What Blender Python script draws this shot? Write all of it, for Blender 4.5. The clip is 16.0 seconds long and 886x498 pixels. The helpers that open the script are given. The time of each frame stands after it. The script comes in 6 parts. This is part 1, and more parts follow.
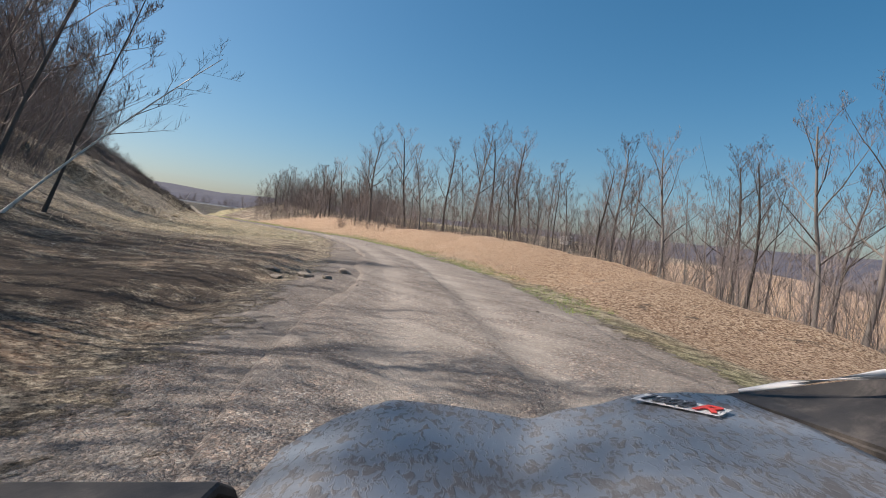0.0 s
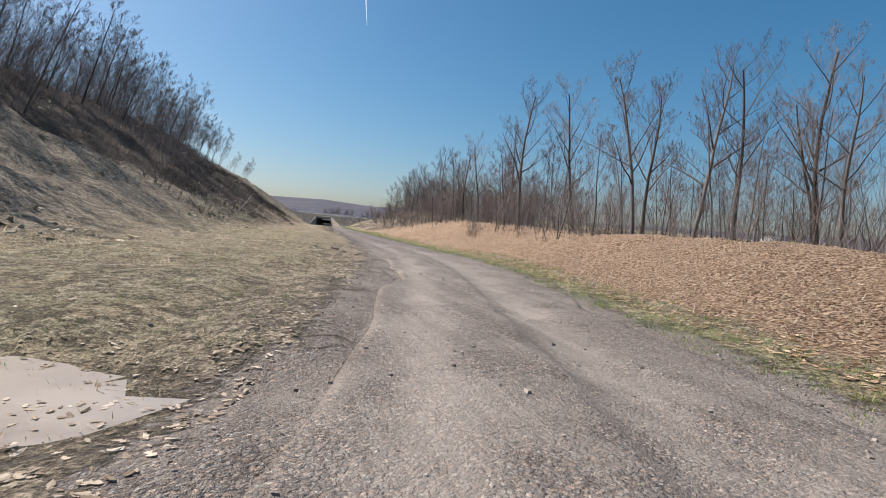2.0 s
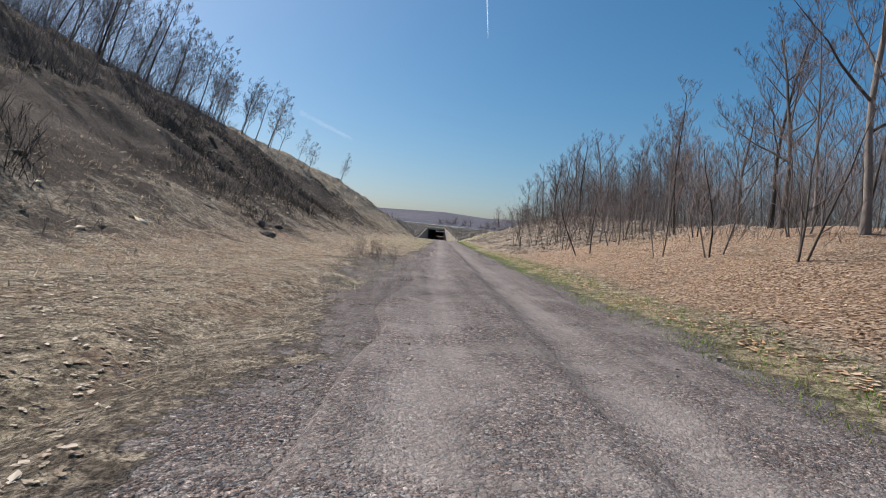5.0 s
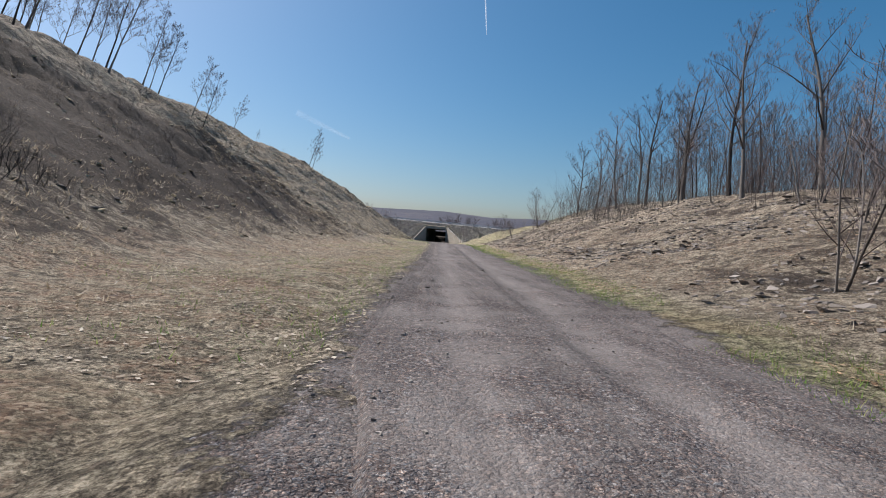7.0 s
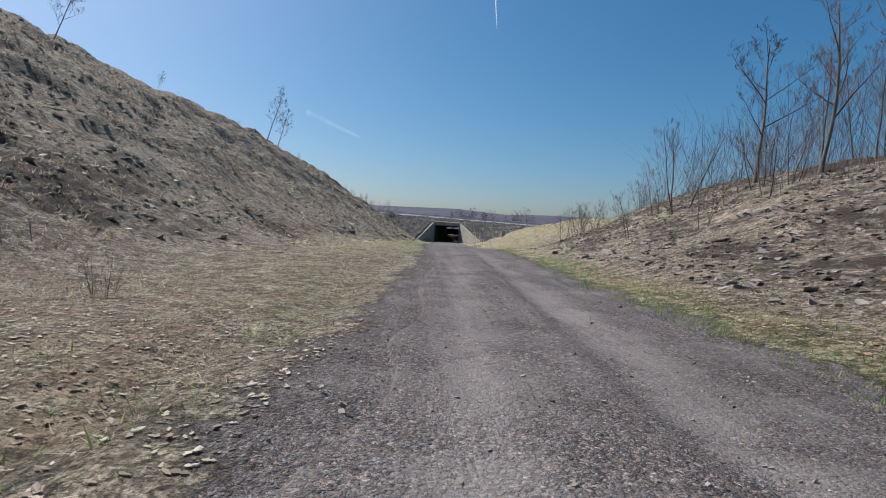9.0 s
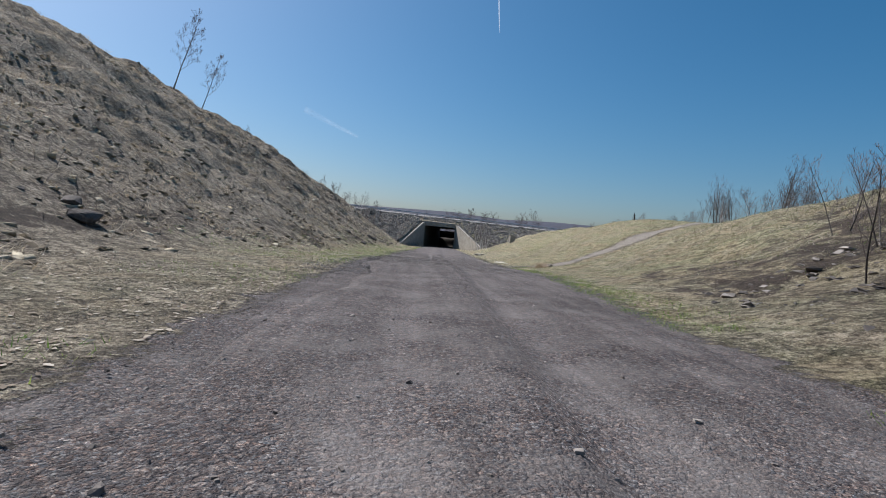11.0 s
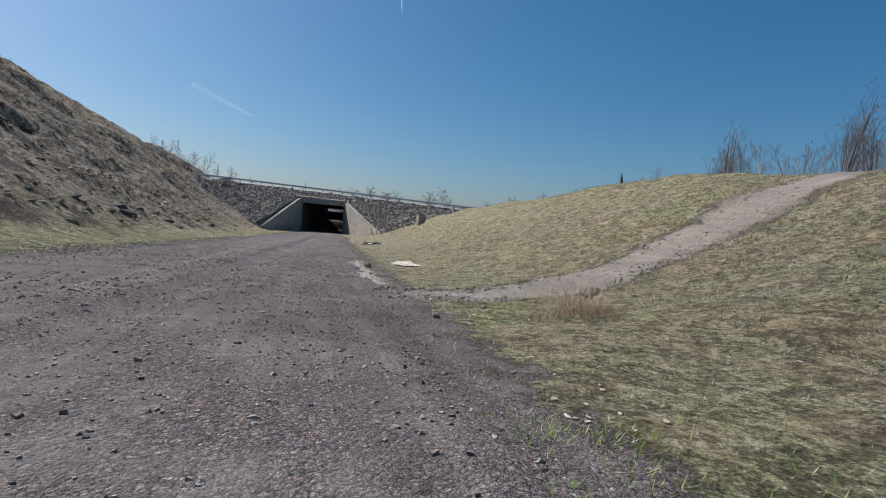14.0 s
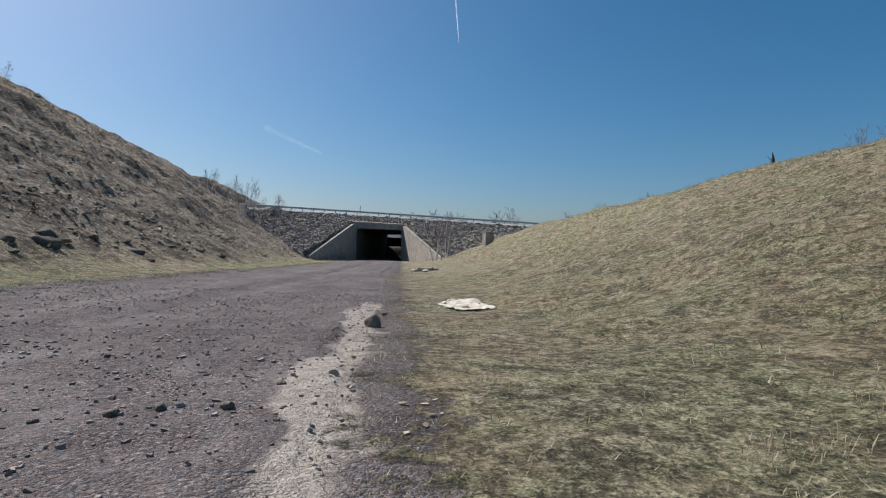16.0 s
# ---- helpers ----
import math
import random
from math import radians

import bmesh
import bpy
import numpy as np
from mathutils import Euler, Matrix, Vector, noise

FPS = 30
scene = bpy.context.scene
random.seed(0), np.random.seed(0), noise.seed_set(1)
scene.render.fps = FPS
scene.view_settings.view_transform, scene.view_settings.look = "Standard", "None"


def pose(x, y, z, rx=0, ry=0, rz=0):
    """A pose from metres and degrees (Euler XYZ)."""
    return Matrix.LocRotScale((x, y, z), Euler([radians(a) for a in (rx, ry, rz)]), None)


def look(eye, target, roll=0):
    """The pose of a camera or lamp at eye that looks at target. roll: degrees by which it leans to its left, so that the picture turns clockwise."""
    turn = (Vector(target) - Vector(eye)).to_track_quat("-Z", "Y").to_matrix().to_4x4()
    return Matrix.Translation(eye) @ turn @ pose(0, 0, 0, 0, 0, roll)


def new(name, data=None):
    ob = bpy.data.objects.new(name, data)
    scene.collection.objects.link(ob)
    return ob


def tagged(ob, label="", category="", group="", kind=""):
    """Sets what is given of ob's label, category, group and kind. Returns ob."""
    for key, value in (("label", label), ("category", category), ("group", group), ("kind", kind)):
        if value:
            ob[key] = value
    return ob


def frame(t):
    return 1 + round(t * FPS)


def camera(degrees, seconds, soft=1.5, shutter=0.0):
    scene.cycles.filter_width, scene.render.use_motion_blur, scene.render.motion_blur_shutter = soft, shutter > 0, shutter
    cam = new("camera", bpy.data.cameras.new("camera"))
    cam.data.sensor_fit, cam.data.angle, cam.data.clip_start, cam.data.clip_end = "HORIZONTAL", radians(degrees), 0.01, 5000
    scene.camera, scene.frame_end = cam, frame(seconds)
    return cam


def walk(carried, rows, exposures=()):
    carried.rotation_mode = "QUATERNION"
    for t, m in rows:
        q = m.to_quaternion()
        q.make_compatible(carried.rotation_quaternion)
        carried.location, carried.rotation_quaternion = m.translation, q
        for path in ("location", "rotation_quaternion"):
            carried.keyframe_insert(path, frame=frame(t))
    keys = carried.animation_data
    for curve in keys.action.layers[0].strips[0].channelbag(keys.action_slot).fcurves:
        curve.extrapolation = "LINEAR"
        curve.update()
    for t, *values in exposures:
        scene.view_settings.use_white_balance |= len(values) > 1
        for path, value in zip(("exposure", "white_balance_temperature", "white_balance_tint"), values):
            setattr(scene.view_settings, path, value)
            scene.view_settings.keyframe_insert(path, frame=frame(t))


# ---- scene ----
cam = camera(78.8, 16.0, soft=1.0)
PATH = [
    (0, pose(-41, -341.5, 3.1, 88.66, 0, -32.21) @ pose(0, 0, 0, 0, 0, 6)),
    (0.5, pose(-37.1, -334.3, 3.1, 88.55, 0, -28.13) @ pose(0, 0, 0, 0, 0, 5.5)),
    (1, pose(-33.5, -326.5, 3.1, 88.13, 0, -23.60) @ pose(0, 0, 0, 0, 0, 5)),
    (1.5, pose(-30.3, -318.2, 3.1, 88.51, 0, -20.16) @ pose(0, 0, 0, 0, 0, 5)),
    (2, pose(-27.5, -309.7, 3.1, 88.06, 0, -17.03) @ pose(0, 0, 0, 0, 0, 4)),
    (2.5, pose(-25, -301, 3.1, 87.95, 0, -13.46) @ pose(0, 0, 0, 0, 0, 4)),
    (3, pose(-23.2, -292, 3.1, 88.75, 0, -9.89) @ pose(0, 0, 0, 0, 0, 4)),
    (5.5, pose(-19.3, -241, 3.1, 88.41, 0, -4.39) @ pose(0, 0, 0, 0, 0, 4.5)),
    (6, pose(-18.5, -230, 3.1, 88.19, 0, -4.31) @ pose(0, 0, 0, 0, 0, 4.5)),
    (6.5, pose(-17.7, -219, 3.1, 88.60, 0, -4.47) @ pose(0, 0, 0, 0, 0, 4)),
    (7, pose(-17, -208, 3.1, 88.52, 0, -4.46) @ pose(0, 0, 0, 0, 0, 3.7)),
    (7.5, pose(-16.2, -197.5, 3.1, 88.56, 0, -4.45) @ pose(0, 0, 0, 0, 0, 3.2)),
    (8, pose(-15.4, -187.5, 3.1, 88.11, 0, -4.21) @ pose(0, 0, 0, 0, 0, 2.5)),
    (10.5, pose(-11.951, -142.373, 3.029, 88.55, 0, -1.69) @ pose(0, 0, 0, 0, 0, 4.2)),
    (11, pose(-11.193, -135.492, 2.99, 88.63, 0, -3.59) @ pose(0, 0, 0, 0, 0, 4.7)),
    (11.5, pose(-10.408, -129.049, 2.98, 88.60, 0, -4.80) @ pose(0, 0, 0, 0, 0, 5.0)),
    (12, pose(-9.592, -123.009, 2.94, 88.52, 0, -7.30) @ pose(0, 0, 0, 0, 0, 5.3)),
    (12.5, pose(-8.677, -117.48, 2.89, 88.59, 0, -9.17) @ pose(0, 0, 0, 0, 0, 4.3)),
    (13, pose(-7.8, -112.4, 2.76, 88.07, 0, -10.89) @ pose(0, 0, 0, 0, 0, 4.0)),
    (13.5, pose(-6.824, -107.666, 2.622, 87.83, 0, -12.40) @ pose(0, 0, 0, 0, 0, 4.2)),
    (14, pose(-5.726, -103.331, 2.459, 87.88, 0, -13.81) @ pose(0, 0, 0, 0, 0, 4.5)),
    (14.5, pose(-4.738, -99.638, 2.318, 87.59, 0, -14.70) @ pose(0, 0, 0, 0, 0, 3.2)),
    (15, pose(-3.979, -96.546, 2.18, 86.79, 0, -12.43) @ pose(0, 0, 0, 0, 0, 1.0)),
    (15.5, pose(-3.53, -93.95, 2.1, 88.72, 0, -8.73) @ pose(0, 0, 0, 0, 0, -1.6)),
    (16, pose(-3.439, -91.578, 2.034, 90.12, 0, -6.50) @ pose(0, 0, 0, 0, 0, 1.5)),
]
walk(cam, PATH, [(0, 0.55, 7050, 15.5), (0.5, 0.58, 6900, 15), (2.5, 0.48, 6800, 15), (5.5, 0.36, 6600, 14.5), (8, 0.24, 6350, 13.5), (10.5, 0.16, 6120, 12), (13, 0.08, 6200, 13), (16, 0.10, 6300, 14)])

# ---- sky and sun ----
SUN_AZ, SUN_EL = -50.0, 47.0
world = bpy.data.worlds.new("world")
scene.world = world
world.use_nodes = True
wn = world.node_tree.nodes
sky = wn.new("ShaderNodeTexSky")
sky.sky_type = "NISHITA"
sky.sun_disc = False
sky.sun_elevation, sky.sun_rotation = radians(SUN_EL), radians(SUN_AZ)
sky.air_density, sky.dust_density, sky.ozone_density = 0.95, 1.7, 4.6
wn["Background"].inputs["Strength"].default_value = 0.084
vivid = wn.new("ShaderNodeHueSaturation")
vivid.inputs["Saturation"].default_value, vivid.inputs["Hue"].default_value = 1.30, 0.486
world.node_tree.links.new(sky.outputs["Color"], vivid.inputs["Color"])
world.node_tree.links.new(vivid.outputs["Color"], wn["Background"].inputs["Color"])
sun = new("sun", bpy.data.lights.new("sun", "SUN"))
sun.data.energy, sun.data.angle, sun.data.color = 5.5, radians(0.53), (1.0, 0.95, 0.88)
sun_way = Vector((math.sin(radians(SUN_AZ)) * math.cos(radians(SUN_EL)), math.cos(radians(SUN_AZ)) * math.cos(radians(SUN_EL)), math.sin(radians(SUN_EL))))
sun.matrix_world = look(sun_way * 300, (0, 0, 0))

# ---- materials ----
def material(name, rough=0.9, metal=0.0):
    m = bpy.data.materials.new(name)
    m.use_nodes = True
    b = m.node_tree.nodes["Principled BSDF"]
    b.inputs["Roughness"].default_value, b.inputs["Metallic"].default_value = rough, metal
    b.inputs["Specular IOR Level"].default_value = 0.25
    return m, m.node_tree, b


class Net:
    """A short hand for building node trees."""

    def __init__(self, tree):
        self.t = tree
        self.co = tree.nodes.new("ShaderNodeTexCoord").outputs["Object"]

    def link(self, a, b):
        self.t.links.new(a, b)

    def noise(self, scale, detail=4.0, rough=0.6, distort=0.0, co=None):
        n = self.t.nodes.new("ShaderNodeTexNoise")
        n.inputs["Scale"].default_value, n.inputs["Detail"].default_value = scale, detail
        n.inputs["Roughness"].default_value, n.inputs["Distortion"].default_value = rough, distort
        self.link(co or self.co, n.inputs["Vector"])
        return n.outputs["Fac"]

    def warp(self, scale):
        n = self.t.nodes.new("ShaderNodeTexNoise")
        n.inputs["Scale"].default_value = scale
        self.link(self.co, n.inputs["Vector"])
        return n.outputs["Color"]

    def voronoi(self, scale, feature="F1", co=None):
        n = self.t.nodes.new("ShaderNodeTexVoronoi")
        n.feature = feature
        n.inputs["Scale"].default_value = scale
        self.link(co or self.co, n.inputs["Vector"])
        return n.outputs

    def stretch(self, s):
        n = self.t.nodes.new("ShaderNodeMapping")
        n.inputs["Scale"].default_value = s
        self.link(self.co, n.inputs["Vector"])
        return n.outputs["Vector"]

    def ramp(self, fac, stops):
        n = self.t.nodes.new("ShaderNodeValToRGB")
        e = n.color_ramp.elements
        while len(e) < len(stops):
            e.new(0.5)
        for k, (p, c) in zip(e, stops):
            k.position, k.color = p, (*c, 1) if isinstance(c, tuple) else (c, c, c, 1)
        self.link(fac, n.inputs["Fac"])
        return n.outputs["Color"]

    def mix(self, fac, a, b, mode="MIX"):
        n = self.t.nodes.new("ShaderNodeMix")
        n.data_type, n.blend_type = "RGBA", mode
        for v, i in ((fac, 0), (a, 6), (b, 7)):
            if isinstance(v, (int, float)):
                n.inputs[i].default_value = v
            elif isinstance(v, tuple):
                n.inputs[i].default_value = (*v, 1)
            else:
                self.link(v, n.inputs[i])
        return n.outputs[2]

    def math(self, op, a, b=0.0):
        n = self.t.nodes.new("ShaderNodeMath")
        n.operation = op
        for v, i in ((a, 0), (b, 1)):
            if isinstance(v, (int, float)):
                n.inputs[i].default_value = v
            else:
                self.link(v, n.inputs[i])
        return n.outputs[0]

    def attr(self, name):
        n = self.t.nodes.new("ShaderNodeAttribute")
        n.attribute_name = name
        return n.outputs

    def split(self, col):
        n = self.t.nodes.new("ShaderNodeSeparateColor")
        self.link(col, n.inputs[0])
        return n.outputs

    def island(self):
        return self.t.nodes.new("ShaderNodeNewGeometry").outputs["Random Per Island"]

    def rand(self):
        return self.t.nodes.new("ShaderNodeObjectInfo").outputs["Random"]

    def bump(self, bsdf, height, strength, dist):
        n = self.t.nodes.new("ShaderNodeBump")
        n.inputs["Strength"].default_value, n.inputs["Distance"].default_value = strength, dist
        self.link(height, n.inputs["Height"])
        self.link(n.outputs["Normal"], bsdf.inputs["Normal"])


def simple(name, stops, scale=3.0, rough=0.9, metal=0.0, bump=0.0, dist=0.02, stretch=None, by="noise"):
    """Colour ramp over noise, with bump from the same noise."""
    m, t, b = material(name, rough, metal)
    n = Net(t)
    co = n.stretch(stretch) if stretch else None
    f = n.noise(scale, 6, 0.65, 0.3, co)
    if by == "island":
        f = n.mix(0.35, n.island(), f)
    elif by == "object":
        f = n.mix(0.4, n.rand(), f)
    n.link(n.ramp(f, stops), b.inputs["Base Color"])
    if bump:
        n.bump(b, n.noise(scale * 4, 5, 0.7, 0.2, co), bump, dist)
    return m


def leafy(name, stops, glow=0.35, scale=1.0):
    """Thin dry blades and leaves that let some light through."""
    m, t, b = material(name, 0.8)
    n = Net(t)
    c = n.ramp(n.mix(0.5, n.island(), n.noise(scale, 4, 0.65)), stops)
    n.link(c, b.inputs["Base Color"])
    tr, mx = t.nodes.new("ShaderNodeBsdfTranslucent"), t.nodes.new("ShaderNodeMixShader")
    n.link(c, tr.inputs["Color"])
    mx.inputs[0].default_value = glow
    n.link(b.outputs[0], mx.inputs[1])
    n.link(tr.outputs[0], mx.inputs[2])
    n.link(mx.outputs[0], t.nodes["Material Output"].inputs["Surface"])
    return m


def gravel_look(n):
    """Colour and relief of the loose stone, by the lane attribute."""
    lane = n.split(n.attr("lane")["Color"])
    big, tracks = n.noise(0.35, 5, 0.65, 0.5), n.noise(1.4, 6, 0.7, 0.4, n.stretch((2.4, 0.07, 1.0)))
    mixed = n.math("ADD", n.mix(0.55, big, tracks), n.math("MULTIPLY", n.math("SUBTRACT", lane[0], 0.4), 0.07))
    base = n.ramp(mixed, [(0.32, (0.122, 0.112, 0.106)), (0.5, (0.194, 0.180, 0.170)), (0.68, (0.270, 0.250, 0.234))])
    dusty = n.ramp(mixed, [(0.32, (0.195, 0.174, 0.147)), (0.5, (0.272, 0.246, 0.208)), (0.68, (0.348, 0.316, 0.268))])
    col = n.mix(lane[1], base, dusty)
    loose = n.ramp(n.math("SUBTRACT", n.noise(1.1, 5, 0.65, 0.4), n.math("MULTIPLY", lane[0], 0.14)), [(0.34, 0.35), (0.58, 1.0)])
    loose = n.math("MULTIPLY", loose, n.math("SUBTRACT", 1.0, n.math("MULTIPLY", lane[1], 0.55)))
    rise = n.math("MULTIPLY", n.noise(120.0, 4, 0.7), 0.25)
    bend = n.mix(0.03, n.co, n.warp(30.0))
    for size, deep in ((33.0, 1.0), (64.0, 0.6), (120.0, 0.35)):
        lump = n.voronoi(size, co=bend)
        tone = n.split(lump["Color"])
        shade = n.ramp(tone[0], [(0.05, (0.55, 0.54, 0.56)), (0.45, (0.92, 0.91, 0.92)), (0.85, (1.20, 1.19, 1.16)), (0.99, (1.8, 1.8, 1.75))])
        tint = n.ramp(tone[1], [(0.1, (1.08, 0.97, 0.92)), (0.5, (1.0, 1.0, 1.0)), (0.9, (0.93, 1.0, 1.07))])
        col = n.mix(n.math("MULTIPLY", loose, 0.88), col, n.mix(1.0, n.mix(1.0, col, shade, "MULTIPLY"), tint, "MULTIPLY"))
        gap = n.ramp(lump["Distance"], [(0.46, 0.0), (0.75, 0.30)])
        col = n.mix(n.math("MULTIPLY", gap, loose), col, n.mix(1.0, col, (0.45, 0.43, 0.43), "MULTIPLY"))
        rise = n.math("ADD", rise, n.math("MULTIPLY", n.math("SUBTRACT", n.math("MULTIPLY", tone[2], 0.5), lump["Distance"]), deep))
    col = n.mix(n.attr("lane")["Alpha"], col, n.mix(1.0, col, (0.90, 0.88, 0.88), "MULTIPLY"))
    chalk = n.ramp(n.math("ADD", lane[2], n.math("MULTIPLY", n.math("SUBTRACT", n.noise(1.1, 5, 0.6, 0.4), 0.5), 1.5)), [(0.50, 0.0), (0.70, 0.9)])
    col = n.mix(chalk, col, n.ramp(n.noise(7.0, 5, 0.7), [(0.35, (0.33, 0.285, 0.235)), (0.6, (0.53, 0.48, 0.41))]))
    h = n.math("MULTIPLY", rise, n.math("ADD", n.math("MULTIPLY", loose, 0.8), 0.2))
    return col, n.math("ADD", h, n.math("MULTIPLY", tracks, 0.8))


def gravel_material():
    m, t, b = material("gravel", 0.92)
    n = Net(t)
    col, h = gravel_look(n)
    n.link(col, b.inputs["Base Color"])
    n.bump(b, h, 1.0, 0.022)
    return m


def ground_material():
    m, t, b = material("ground_cover", 0.95)
    n = Net(t)
    zone = n.split(n.attr("zone")["Color"])
    big, mid, fine, tiny = n.noise(0.12, 4, 0.6), n.noise(0.8, 6, 0.72, 0.6), n.noise(5.0, 6, 0.78, 0.5), n.noise(30.0, 5, 0.8, 0.5)
    blades = n.noise(6.0, 6, 0.78, 1.6, n.stretch((1.6, 0.6, 1.0)))
    grain = n.mix(0.5, n.mix(0.5, blades, fine), tiny)
    harsh = n.math("ADD", n.math("MULTIPLY", n.math("SUBTRACT", grain, 0.5), 2.1), 0.5)
    clods = n.math("ADD", n.math("MULTIPLY", n.math("SUBTRACT", n.mix(0.5, fine, tiny), 0.5), 1.7), 0.5)
    ledge = n.noise(1.5, 6, 0.72, 0.8, n.stretch((1.0, 0.62, 1.2)))
    dry = n.ramp(harsh, [(0.36, (0.062, 0.051, 0.039)), (0.44, (0.180, 0.151, 0.114)), (0.52, (0.340, 0.292, 0.220)), (0.64, (0.57, 0.51, 0.41))])
    soil = n.ramp(clods, [(0.36, (0.028, 0.024, 0.022)), (0.5, (0.105, 0.086, 0.072)), (0.64, (0.24, 0.20, 0.16))])
    green = n.ramp(harsh, [(0.36, (0.060, 0.063, 0.033)), (0.45, (0.160, 0.164, 0.084)), (0.54, (0.300, 0.286, 0.165)), (0.66, (0.50, 0.46, 0.32))])
    cells = n.voronoi(26.0, co=n.mix(0.05, n.co, n.warp(14.0)))
    leaf = n.ramp(n.mix(0.5, n.split(cells["Color"])[0], tiny), [(0.28, (0.09, 0.052, 0.032)), (0.42, (0.24, 0.150, 0.095)), (0.56, (0.40, 0.275, 0.185)), (0.70, (0.60, 0.47, 0.34))])
    col = n.mix(n.ramp(n.mix(0.5, mid, fine), [(0.48, 0.0), (0.58, 0.7)]), dry, soil)
    col = n.mix(n.ramp(ledge, [(0.50, 0.0), (0.62, 0.35)]), col, soil)
    gm = n.math("MULTIPLY", zone[1], n.ramp(n.mix(0.5, big, mid), [(0.38, 0.15), (0.56, 0.95)]))
    col = n.mix(gm, col, green)
    col = n.mix(n.math("MULTIPLY", zone[1], n.ramp(n.noise(0.55, 5, 0.7, 0.6), [(0.47, 0.0), (0.57, 0.62)])), col, n.ramp(n.mix(0.5, tiny, fine), [(0.38, (0.12, 0.088, 0.055)), (0.62, (0.44, 0.35, 0.23))]))
    mot = n.mix(0.5, n.noise(2.2, 6, 0.75, 0.8), n.noise(9.0, 5, 0.75, 0.6))
    col = n.mix(n.ramp(mot, [(0.45, 0.0), (0.55, 1.0)]), n.mix(1.0, col, (0.50, 0.48, 0.46), "MULTIPLY"), n.mix(1.0, col, (1.60, 1.58, 1.55), "MULTIPLY"))
    lm = n.ramp(n.math("ADD", zone[0], n.math("MULTIPLY", n.math("SUBTRACT", n.mix(0.5, mid, fine), 0.5), 2.0)), [(0.35, 0.0), (0.6, 1.0)])
    col = n.mix(lm, col, leaf)
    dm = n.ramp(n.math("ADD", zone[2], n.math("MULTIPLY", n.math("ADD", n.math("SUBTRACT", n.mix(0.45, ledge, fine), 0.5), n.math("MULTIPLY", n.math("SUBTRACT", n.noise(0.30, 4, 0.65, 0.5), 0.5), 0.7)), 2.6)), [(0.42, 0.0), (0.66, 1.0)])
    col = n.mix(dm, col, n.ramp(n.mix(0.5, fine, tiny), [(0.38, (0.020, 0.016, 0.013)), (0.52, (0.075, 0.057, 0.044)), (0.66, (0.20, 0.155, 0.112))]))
    grit = n.ramp(n.math("ADD", n.attr("grit")["Fac"], n.math("MULTIPLY", n.math("SUBTRACT", n.mix(0.4, mid, fine), 0.5), 4.2)), [(0.42, 0.0), (0.62, 1.0)])
    pebble, relief = gravel_look(n)
    col = n.mix(grit, col, pebble)
    # bare-wood tone with distance haze mixed into the colour as blue
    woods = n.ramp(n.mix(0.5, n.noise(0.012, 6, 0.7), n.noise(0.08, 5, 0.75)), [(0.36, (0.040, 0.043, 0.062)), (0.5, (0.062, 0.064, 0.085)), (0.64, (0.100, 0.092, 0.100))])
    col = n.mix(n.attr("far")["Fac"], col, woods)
    n.link(col, b.inputs["Base Color"])
    n.bump(b, n.mix(grit, n.math("ADD", n.math("MULTIPLY", grain, 0.8), n.math("MULTIPLY", n.mix(0.25, mid, ledge), 0.8)), n.math("MULTIPLY", relief, 0.12)), 1.0, 0.25)
    return m


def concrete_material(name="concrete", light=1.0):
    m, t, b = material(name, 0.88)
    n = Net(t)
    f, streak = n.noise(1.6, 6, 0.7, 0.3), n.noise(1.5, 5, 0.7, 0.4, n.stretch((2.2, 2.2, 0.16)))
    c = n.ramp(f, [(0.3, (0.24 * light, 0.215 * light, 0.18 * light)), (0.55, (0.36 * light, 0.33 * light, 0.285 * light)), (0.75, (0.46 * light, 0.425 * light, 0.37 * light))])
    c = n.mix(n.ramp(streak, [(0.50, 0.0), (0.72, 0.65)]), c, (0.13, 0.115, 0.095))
    n.link(c, b.inputs["Base Color"])
    n.bump(b, n.noise(22.0, 5, 0.7), 0.35, 0.02)
    return m


GROUND, GRAVEL, CONCRETE = ground_material(), gravel_material(), concrete_material()
# underpass lining: same concrete, its colour darkened for the shade inside
SHADED_CONCRETE = concrete_material("shade_darkened_concrete", 0.4)
ASPHALT = simple("worn_asphalt", [(0.35, (0.30, 0.295, 0.285)), (0.6, (0.42, 0.415, 0.40))], 1.0, bump=0.2)
STEEL = simple("galvanised_steel", [(0.35, (0.36, 0.38, 0.41)), (0.6, (0.50, 0.52, 0.55)), (0.8, (0.60, 0.61, 0.63))], 2.0, rough=0.5, metal=0.3)
POST = simple("weathered_steel_post", [(0.35, (0.09, 0.085, 0.08)), (0.6, (0.16, 0.15, 0.145))], 3.0, rough=0.8)
RIPRAP = simple("broken_grey_stone", [(0.1, (0.10, 0.092, 0.086)), (0.4, (0.225, 0.205, 0.186)), (0.7, (0.33, 0.302, 0.272)), (0.92, (0.45, 0.415, 0.37))], 5.0, bump=0.5, dist=0.05, by="island")
STONE = simple("field_stone", [(0.2, (0.12, 0.105, 0.095)), (0.5, (0.25, 0.22, 0.195)), (0.85, (0.41, 0.375, 0.335))], 6.0, bump=0.5, dist=0.02, by="island")
SHALE = simple("brown_shale", [(0.2, (0.05, 0.045, 0.042)), (0.5, (0.125, 0.11, 0.098)), (0.85, (0.25, 0.222, 0.195))], 5.0, bump=0.6, dist=0.05)
TAN_STONE = simple("weathered_tan_stone", [(0.35, (0.17, 0.148, 0.125)), (0.5, (0.30, 0.262, 0.222)), (0.65, (0.43, 0.385, 0.335))], 5.0, bump=0.8, dist=0.06)
